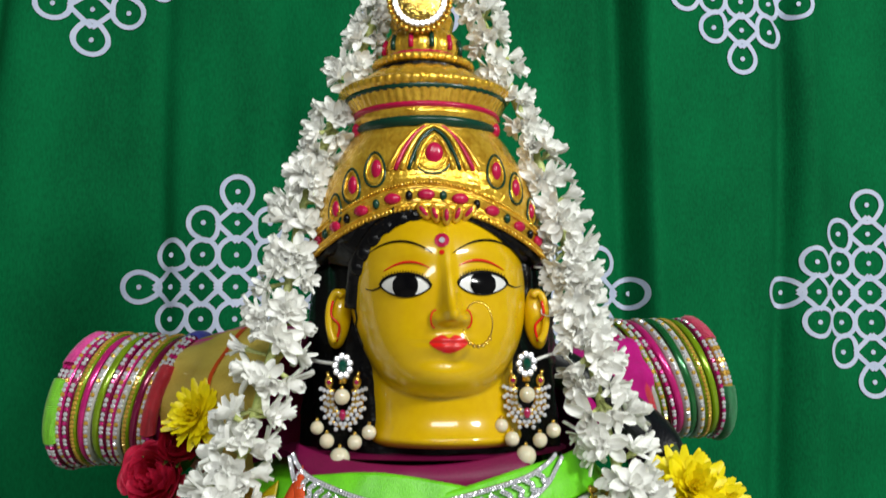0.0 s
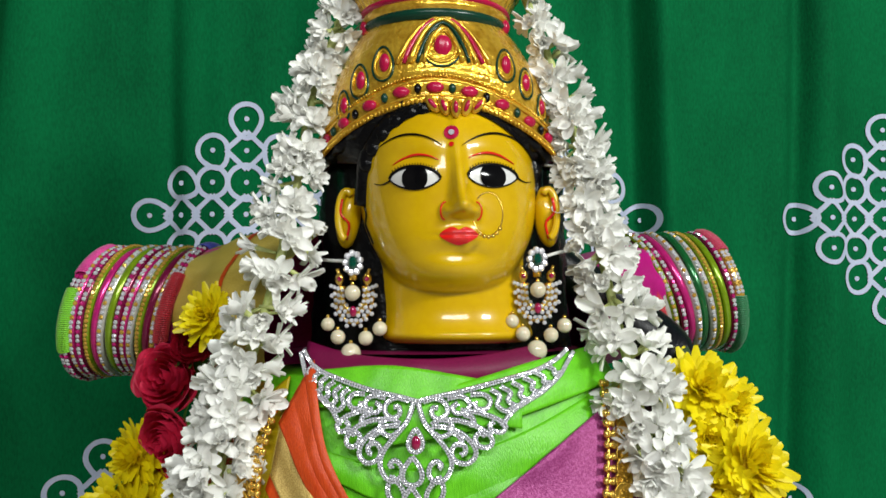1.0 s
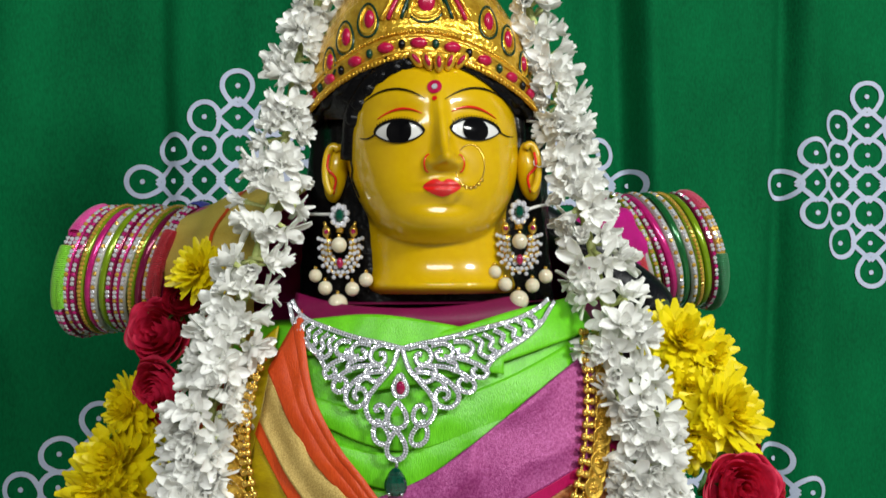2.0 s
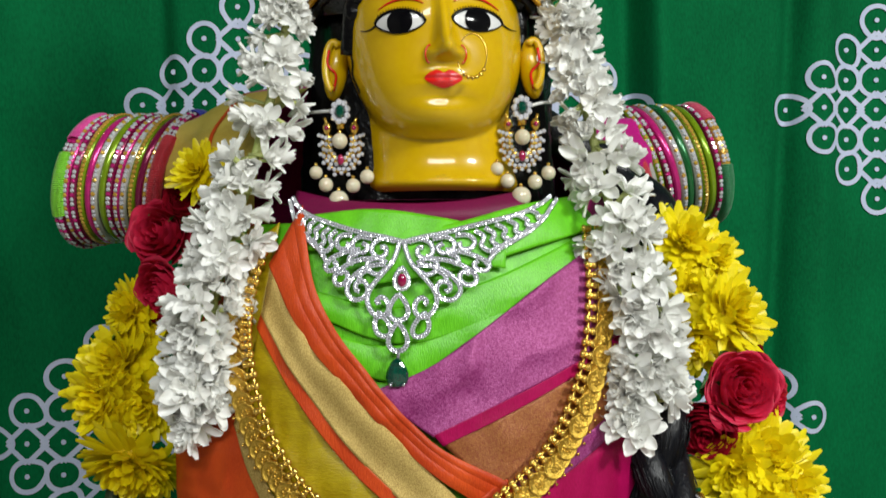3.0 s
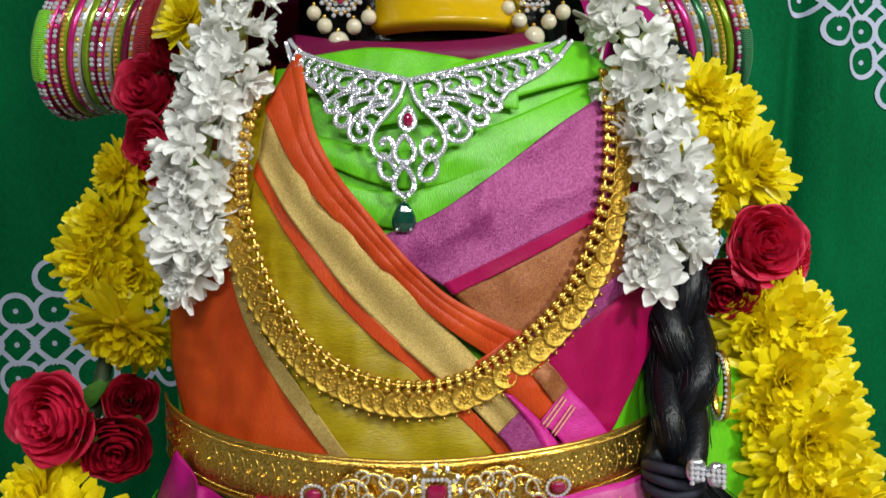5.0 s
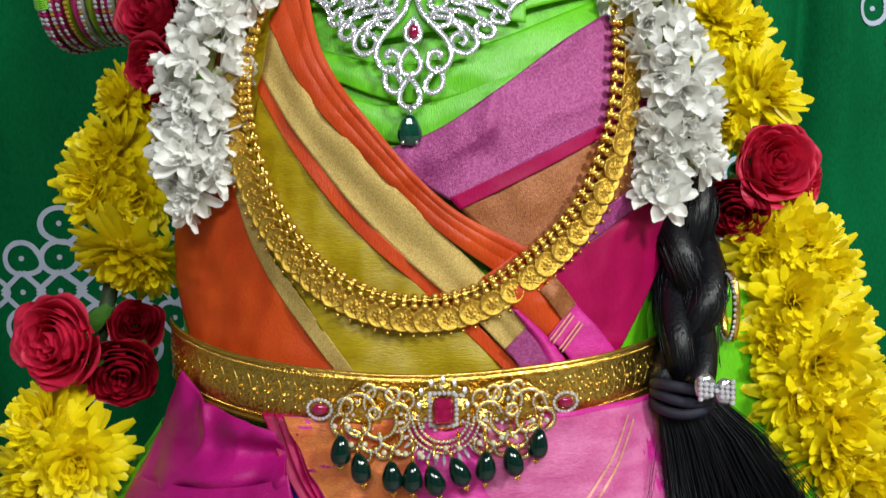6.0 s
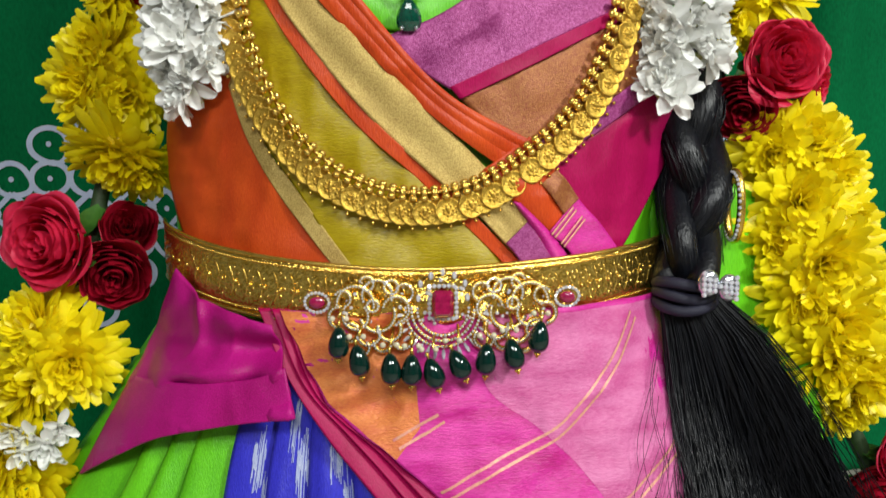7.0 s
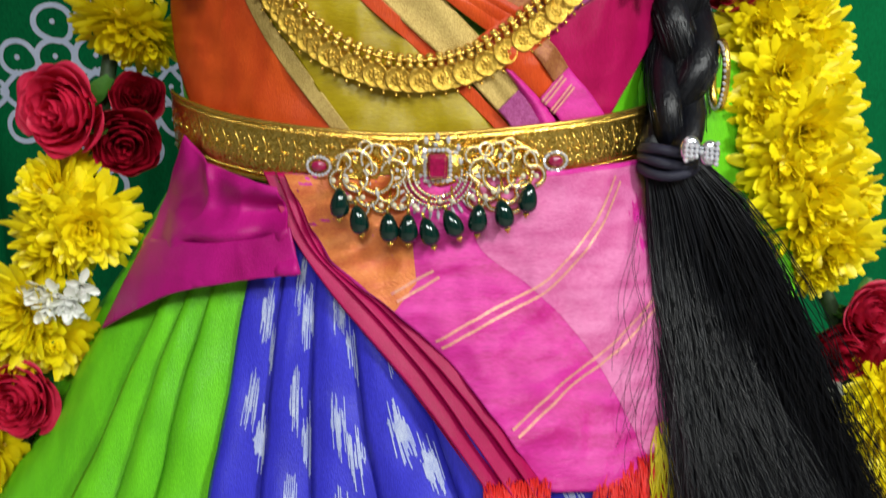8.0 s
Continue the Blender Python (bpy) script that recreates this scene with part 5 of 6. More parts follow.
# ---- arms, sleeves and bangles ----
def sleeve_fn(P, rads, squash=1.0):
    C = spl(P, 21)

    def fn(u, ang):
        i = min(int(u * 20), 19)
        c = C[i] + (C[i + 1] - C[i]) * (u * 20 - i)
        d = C[i + 1] - C[i]
        d = d / np.linalg.norm(d)
        up = np.array((0, 0, 1.0)) - d * d[2]
        up /= np.linalg.norm(up)
        side = np.array((0, -1.0, 0)) - d * -d[1]
        side /= np.linalg.norm(side)
        r = rads[0] + (rads[1] - rads[0]) * u + 0.0015 * noise.noise((u * 4, ang * 1.5, rads[1] * 90)) + 0.0008 * math.sin(ang * 9 + u * 5)
        return c + r * (math.cos(ang) * up + math.sin(ang) * side)
    return fn


slv = thing("stuffed_arm", "stuffed arm in olive, orange and pink striped silk", "arm", (-0.11, 0.50, 0.455), "pair of stuffed arms")
fn = sleeve_fn([(-0.144, 0.518, 0.462), (-0.112, 0.505, 0.458), (-0.060, 0.475, 0.448)], (0.0345, 0.060))
for nm, a0, a1, m in (("olive_side", 0.52, 1.95, M_SLEEVE), ("orange_side", 1.95, 3.6, M_ORANGE), ("pink_edge", -0.9, 0.20, M_PINK), ("olive_line", 0.20, 0.30, M_OLIVE), ("pink_line", 0.30, 0.40, M_PINK), ("olive_line", 0.40, 0.46, M_OLIVE), ("pink_line", 0.46, 0.52, M_PINK), ("back_side", 3.6, 5.4, M_MAG)):
    s = Shape()
    s.grid(lambda u, v: fn(u, a0 + (a1 - a0) * v), 24, 10)
    part(nm, s, m, slv)
s = Shape()
s.grid(lambda u, v: fn(0.60 + 0.030 * u + 0.06 * v, 0.2 + 1.75 * v) + np.array((0, -0.0006, 0.0003)), 3, 14)
part("red_stripe", s, M_ORANGE, slv)
arm2 = thing("stuffed_arm", "stuffed arm in rose pink silk beside black hair", "arm", (0.11, 0.53, 0.46), "pair of stuffed arms")
fn2 = sleeve_fn([(0.125, 0.572, 0.470), (0.095, 0.550, 0.462), (0.050, 0.505, 0.450)], (0.0335, 0.036))
s = Shape()
s.grid(lambda u, v: fn2(u, 6.2832 * v), 24, 40, loop_v=True)
part("sleeve", s, M_MAG, arm2)
for rod, P, par in (("arm_core", [(-0.213, 0.534, 0.459), (-0.145, 0.518, 0.462)], slv), ("arm_core", [(0.167, 0.582, 0.470), (0.105, 0.565, 0.470)], arm2)):
    s = Shape()
    s.tube([np.array(P[0]) + (np.array(P[1]) - np.array(P[0])) * t for t in np.linspace(0, 1, 6)], lambda t: 0.0335, 28)
    part(rod, s, M_MAROON, par, "maroon cloth-wrapped core")


def bangle(c, axis, R, r, base, stone=True, sections=(), rows=1, wide=1.0):
    b = thing("bangle", LABELS.get(base, "glass bangle with a row of stones"), "bangle", c, "bangles on the stuffed arms")
    d = Vector(axis).normalized()
    up = (Vector((0, 0, 1)) - d * d.z).normalized()
    sd = d.cross(up)
    if sd.y > 0:
        sd = -sd
    c = Vector(c)

    def pt(a, rr, along=0.0):
        return c + rr * (math.cos(a) * up + math.sin(a) * sd) + along * d
    s = Shape()
    s.grid(lambda u, v: pt(2 * math.pi * u, R + r * 0.8 * math.cos(2 * math.pi * v), r * wide * math.sin(2 * math.pi * v)), 72, 8, loop_u=True, loop_v=True)
    part("hoop", s, BANGLE[base], b)
    if stone:
        s = Shape()
        n = int(2 * math.pi * R / 0.0026)
        for row in range(rows):
            for k in range(n):
                a = 2 * math.pi * k / n
                if any(lo < a < hi for lo, hi, _ in sections):
                    continue
                o = pt(a, R + r * 0.75, (row - (rows - 1) / 2) * 0.0026)
                s.gem(o, 0.00145, 1 if k % 3 == 0 else 0, o - c + d * random.uniform(-0.012, 0.012))
        part("pave_band", s, [M_STONE if stone is True else BANGLE[stone], BANGLE["pink" if base == "maroon" else "gold"]], b, smooth=False)
    for lo, hi, th in sections:
        s = Shape()
        n = int((hi - lo) * R / 0.0011)
        for k in range(n):
            a = lo + (hi - lo) * (k + 0.5) / n
            s.tube([pt(a + 0.02 * math.sin(w), R + (r + 0.0005) * math.cos(w), (r * wide + 0.0005) * math.sin(w)) for w in np.linspace(0, 2 * math.pi, 13)[:-1]], 0.0006, 4, closed=True)
        part("thread_wrap", s, THREAD[th], b)


LABELS = {"lime": "lime green bangle with small stones", "pink": "bright pink metallic bangle with stones", "maroon": "maroon bangle set with white stones", "gold": "gold bangle with glittering stones", "green": "plain dark green glass bangle", "silver": "silver bangle with clear stones"}
LEFT = [("maroon", True, 0.0030, ((0.15, 0.95, "pink"), (1.20, 2.15, "lime"))), ("pink", True, 0.0020, ()), ("maroon", True, 0.0021, ()), ("lime", "gold", 0.0020, ()), ("pink", False, 0.0018, ()), ("silver", True, 0.0021, ()), ("lime", False, 0.0020, ()),
        ("maroon", True, 0.0021, ()), ("pink", True, 0.0019, ()), ("silver", True, 0.0020, ()), ("lime", "gold", 0.0020, ()), ("maroon", False, 0.0019, ()), ("gold", True, 0.0020, ()), ("maroon", True, 0.0030, ((-0.3, 0.30, "blue"), (1.00, 2.05, "red")))]
for k, (base, st, r, sec) in enumerate(LEFT):
    t = k / (len(LEFT) - 1)
    psi = radians(12 + 5 * t + random.uniform(-1.5, 1.5))
    ax = (-math.cos(psi), 0.14, math.sin(psi))
    bangle((-0.2120 + 0.0590 * t, 0.532 - 0.012 * t, 0.4605 + random.uniform(-0.0006, 0.0006) + 0.001 * t), ax, 0.0385 - 0.0012 * t, r, base, st, sec, 2 if sec else 1, 1.2)
RIGHT = [("maroon", True, 0.0028, ((-0.35, 0.50, "yellow"), (1.25, 2.3, "red"))), ("silver", False, 0.0018, ()), ("lime", True, 0.0020, ()), ("maroon", True, 0.0020, ()), ("pink", False, 0.0020, ()), ("silver", True, 0.0022, ()), ("green", False, 0.0022, ()),
         ("silver", True, 0.0021, ()), ("lime", "gold", 0.0019, ()), ("lime", False, 0.0019, ()), ("maroon", True, 0.0020, ()), ("gold", True, 0.0028, ((0.0, 0.85, "rose"), (1.65, 3.0, "green")))]
for k, (base, st, r, sec) in enumerate(RIGHT):
    t = k / (len(RIGHT) - 1)
    psi = radians(24 - 12 * t + random.uniform(-1.5, 1.5))
    ax = (math.cos(psi), 0.14, math.sin(psi))
    bangle((0.1130 + 0.0560 * t, 0.570 + 0.010 * t, 0.4710), ax, 0.0390 - 0.0012 * t, r, base, st, sec, 2 if sec else 1, 1.2)


# ---- hair ----
hair = thing("braided_hair", "long black braid ending in a loose tassel", "hair", (0.10, 0.43, 0.30))
HP = spl([(0.050, 0.488, 0.490), (0.095, 0.500, 0.462), (0.119, 0.486, 0.430), (0.114, 0.462, 0.390), (0.106, 0.440, 0.345), (0.1060, 0.417, 0.295), (0.0970, 0.3985, 0.2530)], 70)
for k in range(3):
    s = Shape()
    P = []
    for i, p in enumerate(HP):
        w = i / 69
        a = w * 15 + k * 2.094
        amp = 0.0076 * min(1, w * 3)
        P.append(p + np.array((amp * math.sin(a), amp * 0.8 * math.sin(2 * a), 0)))
    s.tube(P, lambda t: 0.0102 - 0.004 * t ** 3, 12)
    for j in range(240):
        b = random.uniform(0, 6.28)
        s.tube([P[i] + (0.0110 - 0.004 * (i / 69) ** 3 + 0.0011 * math.sin(j * 1.7 + i * 0.11)) * np.array((math.cos(b + i * 0.02), math.sin(b + i * 0.02), 0.2 * math.sin(b))) for i in range(random.randint(0, 30), random.randint(45, 69), 3)], 0.0002, 3, cap=False)
    part("braid_strand", s, M_HAIR, hair)


def tassel_line(u, w, spread, frizz=0.0):
    P = []
    f1, f2 = random.uniform(0, 6), random.uniform(4, 11)
    for t in np.linspace(0, 1, 12):
        z = 0.252 - 0.215 * t
        e = t ** 0.75
        x = 0.0965 + (u - 0.5) * 0.022 * (1 - e) + e * (0.004 + 0.128 * u ** 1.25) * (1 + 0.03 * math.sin(9 * t + w * 20)) + 0.0016 * t * math.sin(11 * t + u * 47 + w * 9)
        y0 = 0.3955 * (1 - min(1, t * 1.6)) + min(1, t * 1.6) * (min(body_y(x, z, 0.021), 0.400) - 0.004)
        P.append((x + frizz * t * math.sin(f1 + f2 * t), y0 + frizz * t * math.cos(f1 * 2 + f2 * t) - spread * (0.004 + 0.012 * e) * w, z))
    return P


s = Shape()
s.grid(lambda u, v: np.array(tassel_line(0.02 + 0.96 * u, 0.45 * math.sin(math.pi * u), 1.0)[min(int(v * 11), 11)]), 30, 11)
part("tassel_core", s, M_HAIR, hair, thick=0.002)
s = Shape()
for k in range(1500):
    s.tube(tassel_line(random.random() * (1.0 if k % 9 else 1.12), random.uniform(0.0, 1.0), 1.0, 0.006 if k % 3 else 0.014), lambda t: 0.00030 * (1 - 0.6 * t), 3, cap=False)
part("tassel_hairs", s, M_HAIR, hair, kind="stuff")
s = Shape()
for k in range(26):
    x, z = random.uniform(0.074, 0.093), random.uniform(0.15, 0.22)
    a = random.uniform(0, 6)
    s.tube([front(min(0.0965, x + 0.010 * math.sin(a + 2.5 * t) * t + 0.008 * (1 - t)), z + 0.012 - 0.045 * t, 0.0215) for t in np.linspace(0, 1, 9)], 0.00012, 3, cap=False)
part("stray_hairs", s, M_HAIR, hair, kind="stuff")
tie = thing("hair_tie", "dark elastic hair tie with a stone-set silver clip", "hair tie", (0.0966, 0.396, 0.2505))
for k in range(3):
    s = Shape()
    s.tube([(0.0966 + 0.0118 * math.cos(a), 0.3945 + 0.0100 * math.sin(a), 0.2555 - 0.0048 * k + 0.0012 * math.sin(a * 2 + k)) for a in np.linspace(0, 6.283, 33)[:-1]], 0.0024, 8, closed=True)
    part("elastic_loop", s, M_TIE, tie)
s = Shape()
for sg in (-1, 1):
    s.ball((0.1065 + sg * 0.0042, 0.3800, 0.2565 - 0.0010 * sg), (0.0046, 0.0022, 0.0058), 12, 8)
clip = part("clip", s, M_SILVER, tie, "silver bow clip")
s = Shape()
for i in range(7):
    for j in range(-2, 3):
        if abs(j) <= 0.5 + 0.6 * abs(i - 3):
            s.gem((0.1000 + 0.0022 * i, 0.3776, 0.2565 + 0.0022 * j - 0.0003 * (i - 3)), 0.0012)
part("clip_pave", s, M_STONE, clip, smooth=False)
br = thing("stone_bracelet", "gold bracelet with a row of stones in the garland", "bracelet", (0.1245, 0.412, 0.286))
s = Shape()
s.tube([(0.1220 + 0.001 * math.cos(a), 0.4120 - 0.007 * math.cos(a), 0.2860 + 0.0150 * math.sin(a)) for a in np.linspace(0, 6.283, 41)[:-1]], 0.0019, 8, closed=True)
part("hoop", s, M_GOLD, br)
s = Shape()
for k in range(34):
    a = 6.283 * k / 34
    s.gem((0.1207 + 0.001 * math.cos(a), 0.4110 - 0.0080 * math.cos(a), 0.2860 + 0.0150 * math.sin(a)), 0.0009)
part("pave_band", s, M_STONE, br, smooth=False)


# ---- flowers ----
def petal(s, base, way, length, width, cup, curl_, mi=0, nu=4, nv=2, side=None, point=1.0):
    """One cupped petal from base along way."""
    w = Vector(way).normalized()
    side = (side or w.orthogonal()).normalized()
    nrm = w.cross(side)
    base = Vector(base)

    def fn(u, v):
        b = 2 * v - 1
        wd = width * max(math.sin(math.pi * (0.07 + 0.895 * u ** point)), 0.0) ** 0.42
        return base + w * length * u + side * wd * b + nrm * (cup * width * b * b + curl_ * length * u * u)
    s.grid(fn, nu, nv, mi)


def jasmine(seed):
    """One double flower on its pale tube; every fifth is still half shut."""
    rng = random.Random(seed)
    s = Shape()
    s.tube([(0, 0, -0.0100), (0, 0, -0.0035), (0, 0, 0.0006)], lambda t: 0.0007 + 0.0007 * t, 5, 1)
    shut = 0.45 if seed % 5 == 4 else 1.0
    for ring, n, tilt, L in ((0, 5, 1.15, 0.0108), (1, 4, 0.62, 0.0104), (2, 2, 0.22, 0.0088)):
        for k in range(n):
            a = 2 * math.pi * (k + 0.5 * ring + rng.uniform(-0.25, 0.25)) / n
            t = (tilt + rng.uniform(-0.32, 0.32)) * shut
            way = Vector((math.sin(t) * math.cos(a), math.sin(t) * math.sin(a), math.cos(t)))
            petal(s, (0, 0, 0), way, L * rng.uniform(0.8, 1.12), 0.0025 * rng.uniform(0.85, 1.15), rng.uniform(0.3, 0.6), rng.uniform(-0.28, 0.12), 0, 6, 4, Vector((-math.sin(a), math.cos(a), rng.uniform(-0.3, 0.3))), 1.5)
    return s.data("jasmine_flower", [M_JASMINE, M_TUBE])


JAS = [jasmine(k) for k in range(10)]
jg = thing("jasmine_garland", "thick white jasmine flower garland hung over the crown", "garland", (0, 0.44, 0.68))
STRANDS = [([(-0.012, 0.462, 0.705), (-0.030, 0.452, 0.684), (-0.0400, 0.440, 0.6500), (-0.0570, 0.436, 0.6040), (-0.0700, 0.432, 0.5640), (-0.0770, 0.424, 0.5130), (-0.0895, 0.412, 0.4560), (-0.1000, 0.402, 0.4150), (-0.1080, 0.398, 0.3780), (-0.1110, 0.398, 0.3530), (-0.1080, 0.398, 0.3330)], 0.0045, 0.0140, 3),
           ([(-0.012, 0.462, 0.705), (0.008, 0.452, 0.690), (0.0240, 0.440, 0.6520), (0.0450, 0.436, 0.5960), (0.0590, 0.432, 0.5500), (0.0660, 0.430, 0.5150), (0.0760, 0.425, 0.4660), (0.0850, 0.414, 0.4200), (0.0930, 0.408, 0.3840), (0.0940, 0.405, 0.3560), (0.0880, 0.405, 0.3290)], 0.0045, 0.0140, 7)]
for pts, r0, r1, seed in STRANDS:
    rng = random.Random(seed)
    C = spl(pts, 201)
    s = Shape()
    s.tube(C, lambda t: 0.0022, 8)
    strand = part("garland_strand", s, M_TUBE, jg)
    # small bunches tied one below the other, the flowers of each spreading outwards and down
    NB_ = 34
    for b in range(NB_):
        t0 = 0.05 + 0.945 * (b + 0.5) / NB_
        swell = rng.uniform(0.72, 1.22)
        for q in range(3 if b > 31 else 5):
            t = min(max(t0 + rng.uniform(-0.007, 0.007), 0.0), 0.996)
            i = min(int(t * 200), 199)
            c, d = C[i], C[i + 1] - C[i]
            d = d / np.linalg.norm(d)
            a = (q - 2.0) * 0.74 + rng.uniform(-0.45, 0.45)
            f = np.array((math.sin(a), -math.cos(a), 0.0))
            f = f - d * np.dot(f, d)
            f /= np.linalg.norm(f)
            R = (r0 + (r1 - r0) * min(1, t * 1.35) ** 1.1) * rng.uniform(0.45, 0.95) * swell
            if t > 0.93:
                R *= 0.55
            way = f + d * rng.uniform(-0.45, 0.75) + 0.25 * np.array([rng.uniform(-1, 1) for _ in range(3)])
            size = (0.70 + 0.46 * min(1, t * 1.3)) * rng.uniform(0.85, 1.15)
            put("jasmine_flower", JAS[(b * 7 + q * 3) % 10], strand, facing(c + f * R, way, rng.uniform(0, 6), size))


def chrysanthemum(seed):
    rng = random.Random(seed)
    s = Shape()
    s.ball((0, 0, -0.003), (0.010, 0.010, 0.006), 10, 6, 1)
    s.ball((0, 0, -0.0085), (0.0060, 0.0060, 0.0035), 8, 5, 2)
    for ring in range(7):
        q = ring / 6
        n = (22, 20, 19, 17, 14, 11, 8)[ring]
        for k in range(n):
            a = 2 * math.pi * (k + 0.5 * (ring % 2) + rng.uniform(-0.35, 0.35)) / n
            t = 1.75 - 1.45 * q + rng.uniform(-0.20, 0.20)
            L = (0.0185 - 0.0085 * q) * rng.uniform(0.80, 1.15)
            way = Vector((math.sin(t) * math.cos(a), math.sin(t) * math.sin(a), math.cos(t)))
            petal(s, Vector((math.cos(a), math.sin(a), 0)) * 0.0055 * (1 - q) + Vector((0, 0, 0.0035 * q)), way, L, 0.0027 * rng.uniform(0.8, 1.2), -0.22, rng.uniform(-0.15, 0.35), 0, 5, 2, Vector((-math.sin(a), math.cos(a), rng.uniform(-0.3, 0.3))), 1.15)
    return s.data("chrysanthemum", [M_CHRYS, M_CHRYSIN, M_CALYX])


def rose(seed, material, open_=1.0):
    """A full cup of overlapping petals that curl in at the heart and roll out a little at the rim."""
    rng = random.Random(seed)
    s = Shape()
    n = 34
    for k in range(n):
        q = k / (n - 1)
        a0 = k * 2.4 + rng.uniform(-0.3, 0.3)
        r = 0.0010 + 0.0132 * q ** 0.9
        h = 0.0150 - 0.0028 * q * q + rng.uniform(-0.0012, 0.0012)
        span = (2.7 - 1.3 * q) * rng.uniform(0.85, 1.15)
        flare = (0.0004 + 0.0040 * q ** 2.0) * open_ * rng.uniform(0.5, 1.3)
        ph = rng.uniform(0, 6)
        lean = rng.uniform(-0.0012, 0.0012)

        def fn(u, v):
            b = 2 * u - 1
            a = a0 + span * 0.5 * b
            e = v * (1 - 0.16 * abs(b) ** 2.5)
            rr = r * (0.40 + 0.60 * math.sin(min(v, 1.0) * 2.05)) + flare * e ** 5 + (0.0007 * math.sin(4 * b + ph) + lean) * e * e
            z = -0.006 + h * e - 0.0040 * q * open_ * e ** 7 + 0.0006 * math.sin(6 * b + ph) * e ** 3
            return (rr * math.cos(a), rr * math.sin(a), z)
        s.grid(fn, 14, 9, 0)
    for k in range(5):
        a = k * 1.257
        petal(s, (0, 0, -0.0065), Vector((math.cos(a), math.sin(a), 0.1)), 0.015, 0.0035, 0.2, 0.3, 1)
    s.ball((0, 0, -0.0075), (0.0050, 0.0050, 0.0040), 8, 6, 1)
    return s.data("rose", [material, M_LEAF])


CHR = [chrysanthemum(k + 20) for k in range(5)]
ROSE = [rose(k + 40, M_ROSE) for k in range(3)]
ROSED = [rose(50, M_ROSEDARK, 0.5), rose(51, M_ROSEDARK, 0.7)]

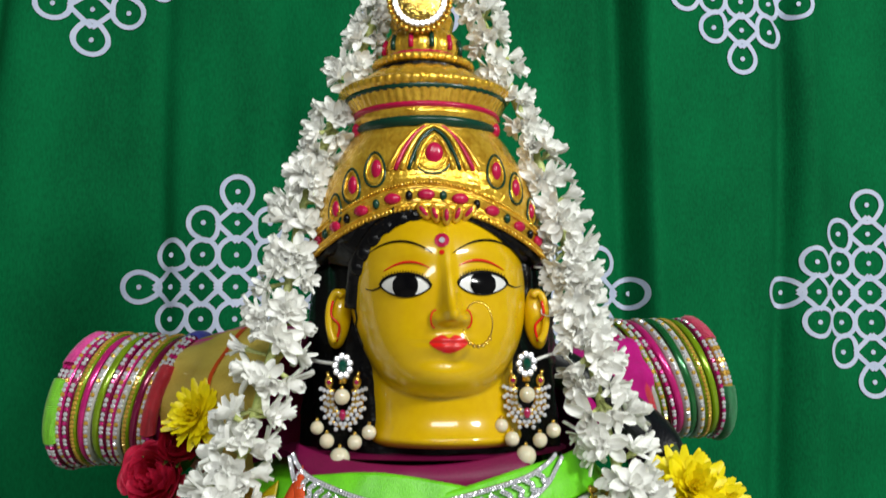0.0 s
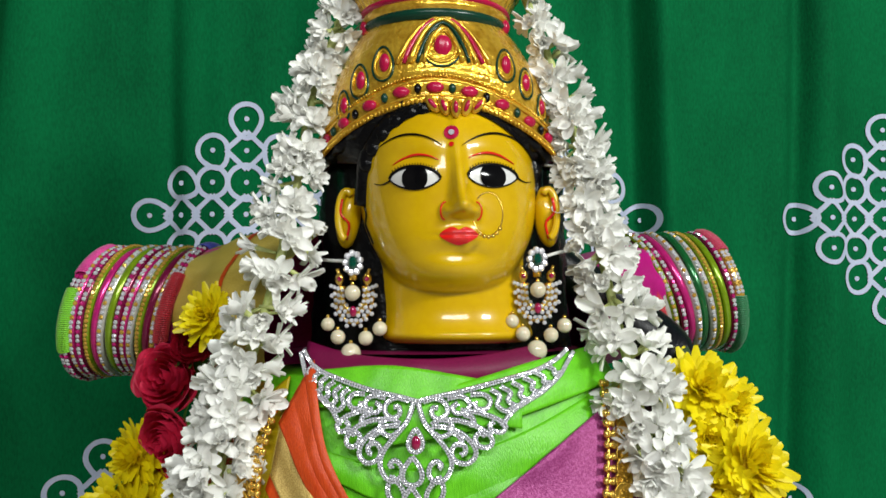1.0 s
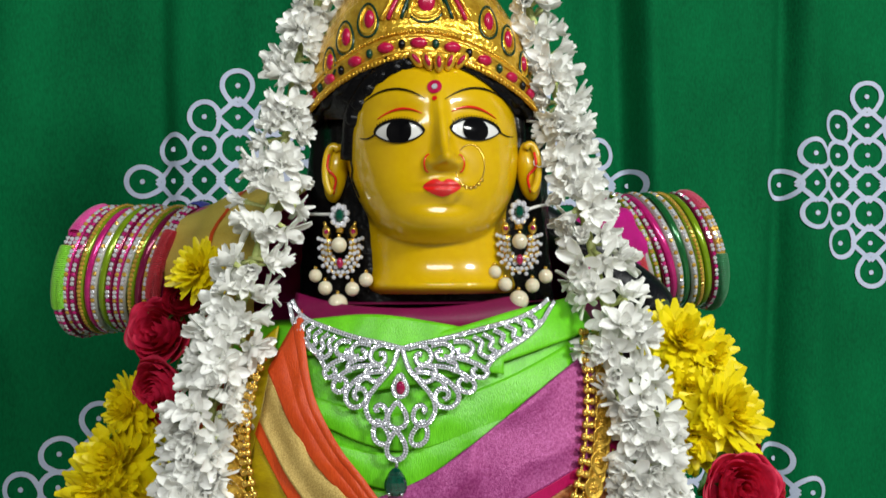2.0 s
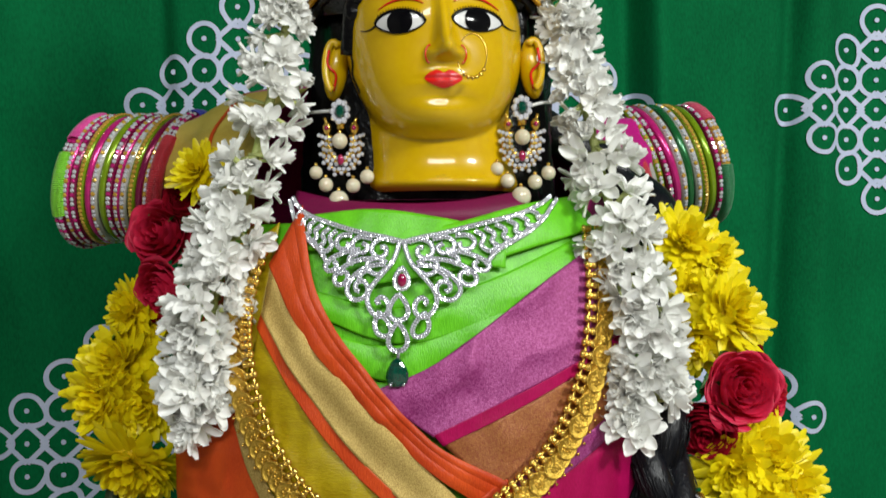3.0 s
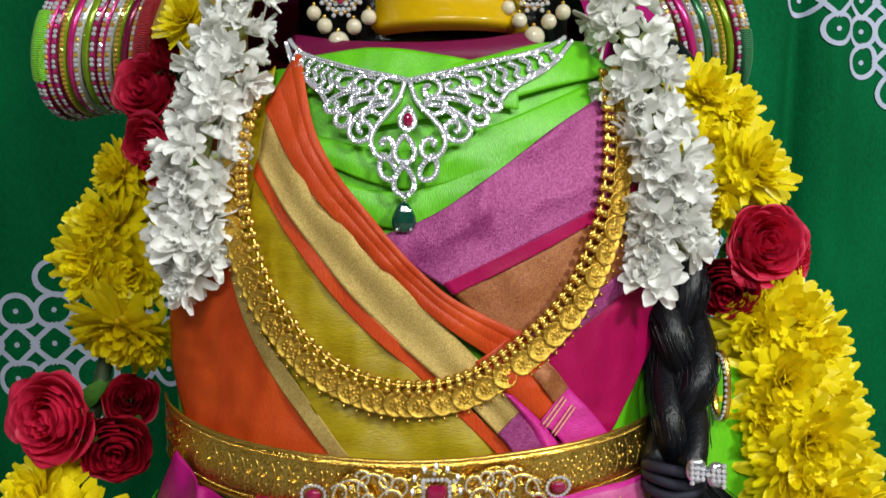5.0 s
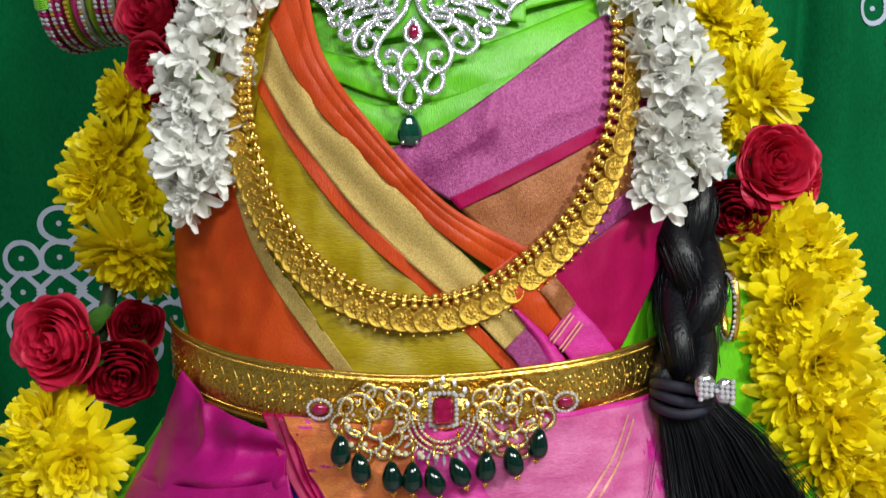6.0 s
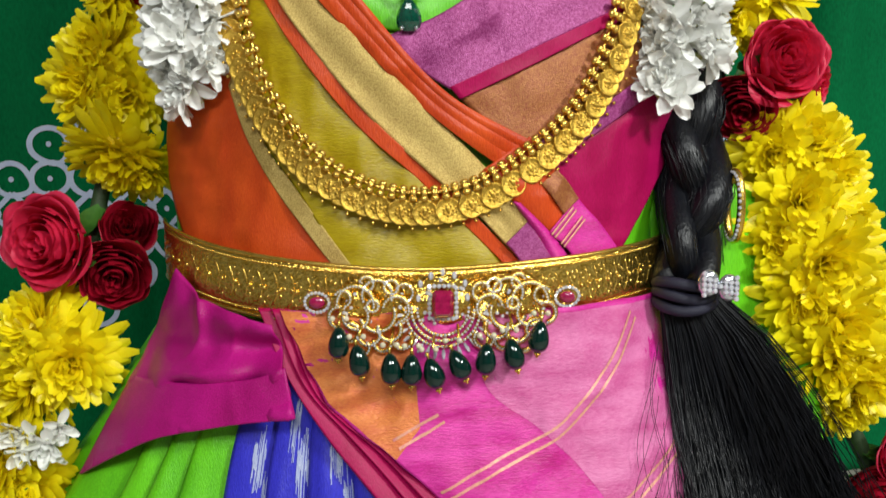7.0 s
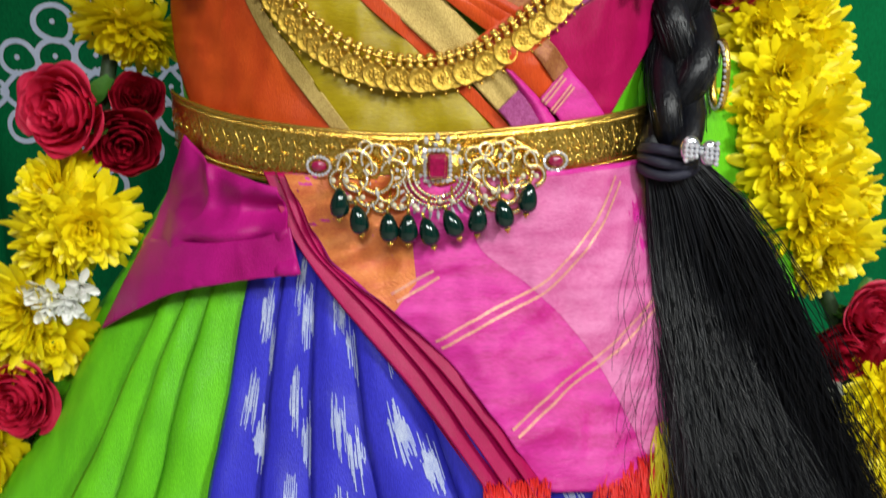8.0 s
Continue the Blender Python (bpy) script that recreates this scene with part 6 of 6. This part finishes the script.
GARLANDS = [
    ("chrysanthemum and rose garland with a jasmine tuft by the arm", [(-0.1254, 0.470, 0.459), (-0.150, 0.468, 0.420), (-0.168, 0.462, 0.370), (-0.168, 0.455, 0.320), (-0.178, 0.440, 0.260), (-0.195, 0.428, 0.200), (-0.215, 0.420, 0.140), (-0.235, 0.42, 0.06)],
     [("c", -0.1235, 0.446, 0.4590, -0.3, -1.0, 0.4, 0.68), ("d", -0.1330, 0.450, 0.4430, 0.2, -0.8, 0.6, 0.60), ("r", -0.1462, 0.455, 0.4270, -0.3, -1.0, 0.15, 0.92), ("r", -0.1425, 0.447, 0.3985, -0.5, -0.9, -0.25, 0.90),
      ("c", -0.1630, 0.458, 0.3870, -0.7, -0.7, 0.3, 0.85), ("c", -0.1560, 0.460, 0.3760, -0.5, -0.7, -0.3, 0.75), ("c", -0.1660, 0.450, 0.3600, -0.4, -0.8, 0.5, 1.05), ("c", -0.1740, 0.448, 0.3430, -0.5, -0.9, -0.1, 1.10), ("c", -0.1540, 0.446, 0.3400, 0.1, -0.9, -0.3, 0.95),
      ("c", -0.1600, 0.440, 0.3120, -0.2, -0.7, -0.7, 1.05), ("c", -0.1500, 0.446, 0.3050, 0.2, -0.6, -0.8, 0.85), ("r", -0.1860, 0.424, 0.2720, -0.25, -1.0, 0.05, 1.12), ("d", -0.1605, 0.430, 0.2560, 0.25, -0.9, -0.2, 0.98), ("d", -0.1570, 0.440, 0.2760, 0.3, -0.8, 0.3, 0.75),
      ("c", -0.1950, 0.424, 0.2320, -0.4, -0.8, 0.5, 1.05), ("c", -0.1790, 0.418, 0.2180, 0.3, -1.0, -0.1, 1.05), ("c", -0.1980, 0.418, 0.2080, -0.5, -0.9, -0.2, 1.05), ("j", -0.1940, 0.406, 0.1860, 0.1, -1, -0.4, 1.0), ("j", -0.1870, 0.406, 0.1830, 0.3, -1, -0.5, 1.0), ("j", -0.2010, 0.408, 0.1880, -0.2, -1, -0.3, 1.0), ("j", -0.1900, 0.408, 0.1790, 0.2, -1, -0.7, 1.0), ("j", -0.1970, 0.406, 0.1810, 0.0, -1, -0.7, 1.0), ("j", -0.1830, 0.410, 0.1890, 0.5, -0.8, -0.2, 0.9),
      ("c", -0.2120, 0.414, 0.1760, -0.4, -0.9, 0.3, 1.1), ("c", -0.2020, 0.418, 0.1600, 0.2, -0.9, -0.2, 1.1), ("c", -0.2260, 0.42, 0.160, -0.6, -0.8, 0, 1.1), ("r", -0.2200, 0.408, 0.1300, -0.1, -1.0, 0.1, 1.05), ("d", -0.2440, 0.42, 0.130, -0.5, -0.8, 0, 0.9), ("c", -0.2420, 0.415, 0.0950, -0.4, -0.9, 0, 1.1), ("c", -0.2550, 0.415, 0.060, -0.4, -0.9, 0, 1.1)]),
    ("chrysanthemum and rose garland beside the black braid", [(0.120, 0.470, 0.440), (0.135, 0.465, 0.400), (0.145, 0.460, 0.350), (0.158, 0.450, 0.300), (0.165, 0.440, 0.250), (0.178, 0.435, 0.200), (0.200, 0.430, 0.150), (0.225, 0.43, 0.06)],
     [("c", 0.1260, 0.456, 0.4200, 0.1, -0.9, 0.5, 0.90), ("c", 0.1400, 0.460, 0.4120, 0.6, -0.8, 0.3, 0.85), ("c", 0.1270, 0.450, 0.3960, 0.0, -1.0, 0.1, 0.75), ("c", 0.1450, 0.446, 0.3850, 0.5, -0.9, 0.3, 1.05), ("c", 0.1280, 0.445, 0.3720, -0.1, -0.9, -0.4, 0.85),
      ("r", 0.1460, 0.428, 0.3490, 0.15, -1.0, 0.1, 1.00), ("d", 0.1300, 0.430, 0.3290, -0.3, -0.9, -0.3, 0.90), ("r", 0.1660, 0.446, 0.3390, 0.7, -0.7, -0.2, 0.66), ("d", 0.1600, 0.462, 0.3620, 0.7, -0.6, 0.3, 0.7),
      ("c", 0.1590, 0.436, 0.3140, 0.2, -0.9, 0.5, 1.10), ("c", 0.1450, 0.432, 0.3080, -0.2, -1.0, -0.1, 0.95), ("c", 0.1710, 0.436, 0.3000, 0.6, -0.8, 0.1, 1.05), ("c", 0.1550, 0.424, 0.2860, 0.0, -1.0, 0.2, 1.10), ("c", 0.1730, 0.428, 0.2760, 0.5, -0.9, 0.2, 1.10), ("c", 0.1460, 0.424, 0.2680, -0.3, -1.0, -0.1, 1.0),
      ("c", 0.1640, 0.418, 0.2600, 0.1, -1.0, -0.1, 1.15), ("c", 0.1810, 0.426, 0.2500, 0.6, -0.8, 0.0, 1.05), ("c", 0.1570, 0.418, 0.2420, -0.2, -1.0, -0.2, 1.05), ("c", 0.1720, 0.416, 0.2320, 0.2, -1.0, -0.1, 1.15), ("c", 0.1880, 0.424, 0.2240, 0.6, -0.8, -0.1, 1.05), ("c", 0.1670, 0.416, 0.2130, -0.1, -0.9, -0.4, 1.05), ("c", 0.1830, 0.416, 0.2050, 0.2, -1.0, -0.3, 1.05), ("c", 0.1760, 0.418, 0.1930, 0.0, -0.8, -0.6, 0.8),
      ("r", 0.2060, 0.416, 0.1680, 0.2, -1.0, 0.1, 0.85), ("d", 0.1960, 0.418, 0.1490, -0.1, -1.0, -0.2, 0.95), ("d", 0.2130, 0.42, 0.148, 0.5, -0.9, -0.2, 0.9), ("c", 0.2200, 0.414, 0.1290, 0.2, -1.0, 0.1, 1.0), ("c", 0.2200, 0.414, 0.1050, 0.2, -1.0, 0.1, 1.1), ("c", 0.2300, 0.414, 0.0700, 0.2, -1.0, 0.1, 1.1)])]
for lab, line, flowers in GARLANDS:
    g = thing("flower_garland", "yellow " + lab, "garland", line[0])
    s = Shape()
    s.tube(spl(line, 50), 0.004, 8)
    part("cord", s, M_CALYX, g)
    rng = random.Random(len(lab))
    for kind, x, y, z, ax, ay, az, sc in flowers:
        me, nm = {"c": (CHR, "chrysanthemum"), "r": (ROSE, "rose"), "d": (ROSED, "rose"), "j": (JAS, "jasmine_flower")}[kind]
        put(nm, me[rng.randrange(len(me))], g, facing((x, y, z), (ax, ay, az), rng.uniform(0, 6), sc * {"c": 1.12, "r": 1.32, "d": 1.22, "j": 1.05}[kind]))
    for k in range(9):
        p = spl(line, 12)[k + 1]
        s = Shape()
        side = Vector((rng.uniform(-1, 1), -0.6, rng.uniform(-0.8, 0.2)))
        petal(s, Vector(p) + Vector((0, 0.0, 0)), side, 0.018, 0.0045, 0.25, 0.3, 0, 6, 2)
        part("leaf", s, M_LEAF, g, thick=0.0005)
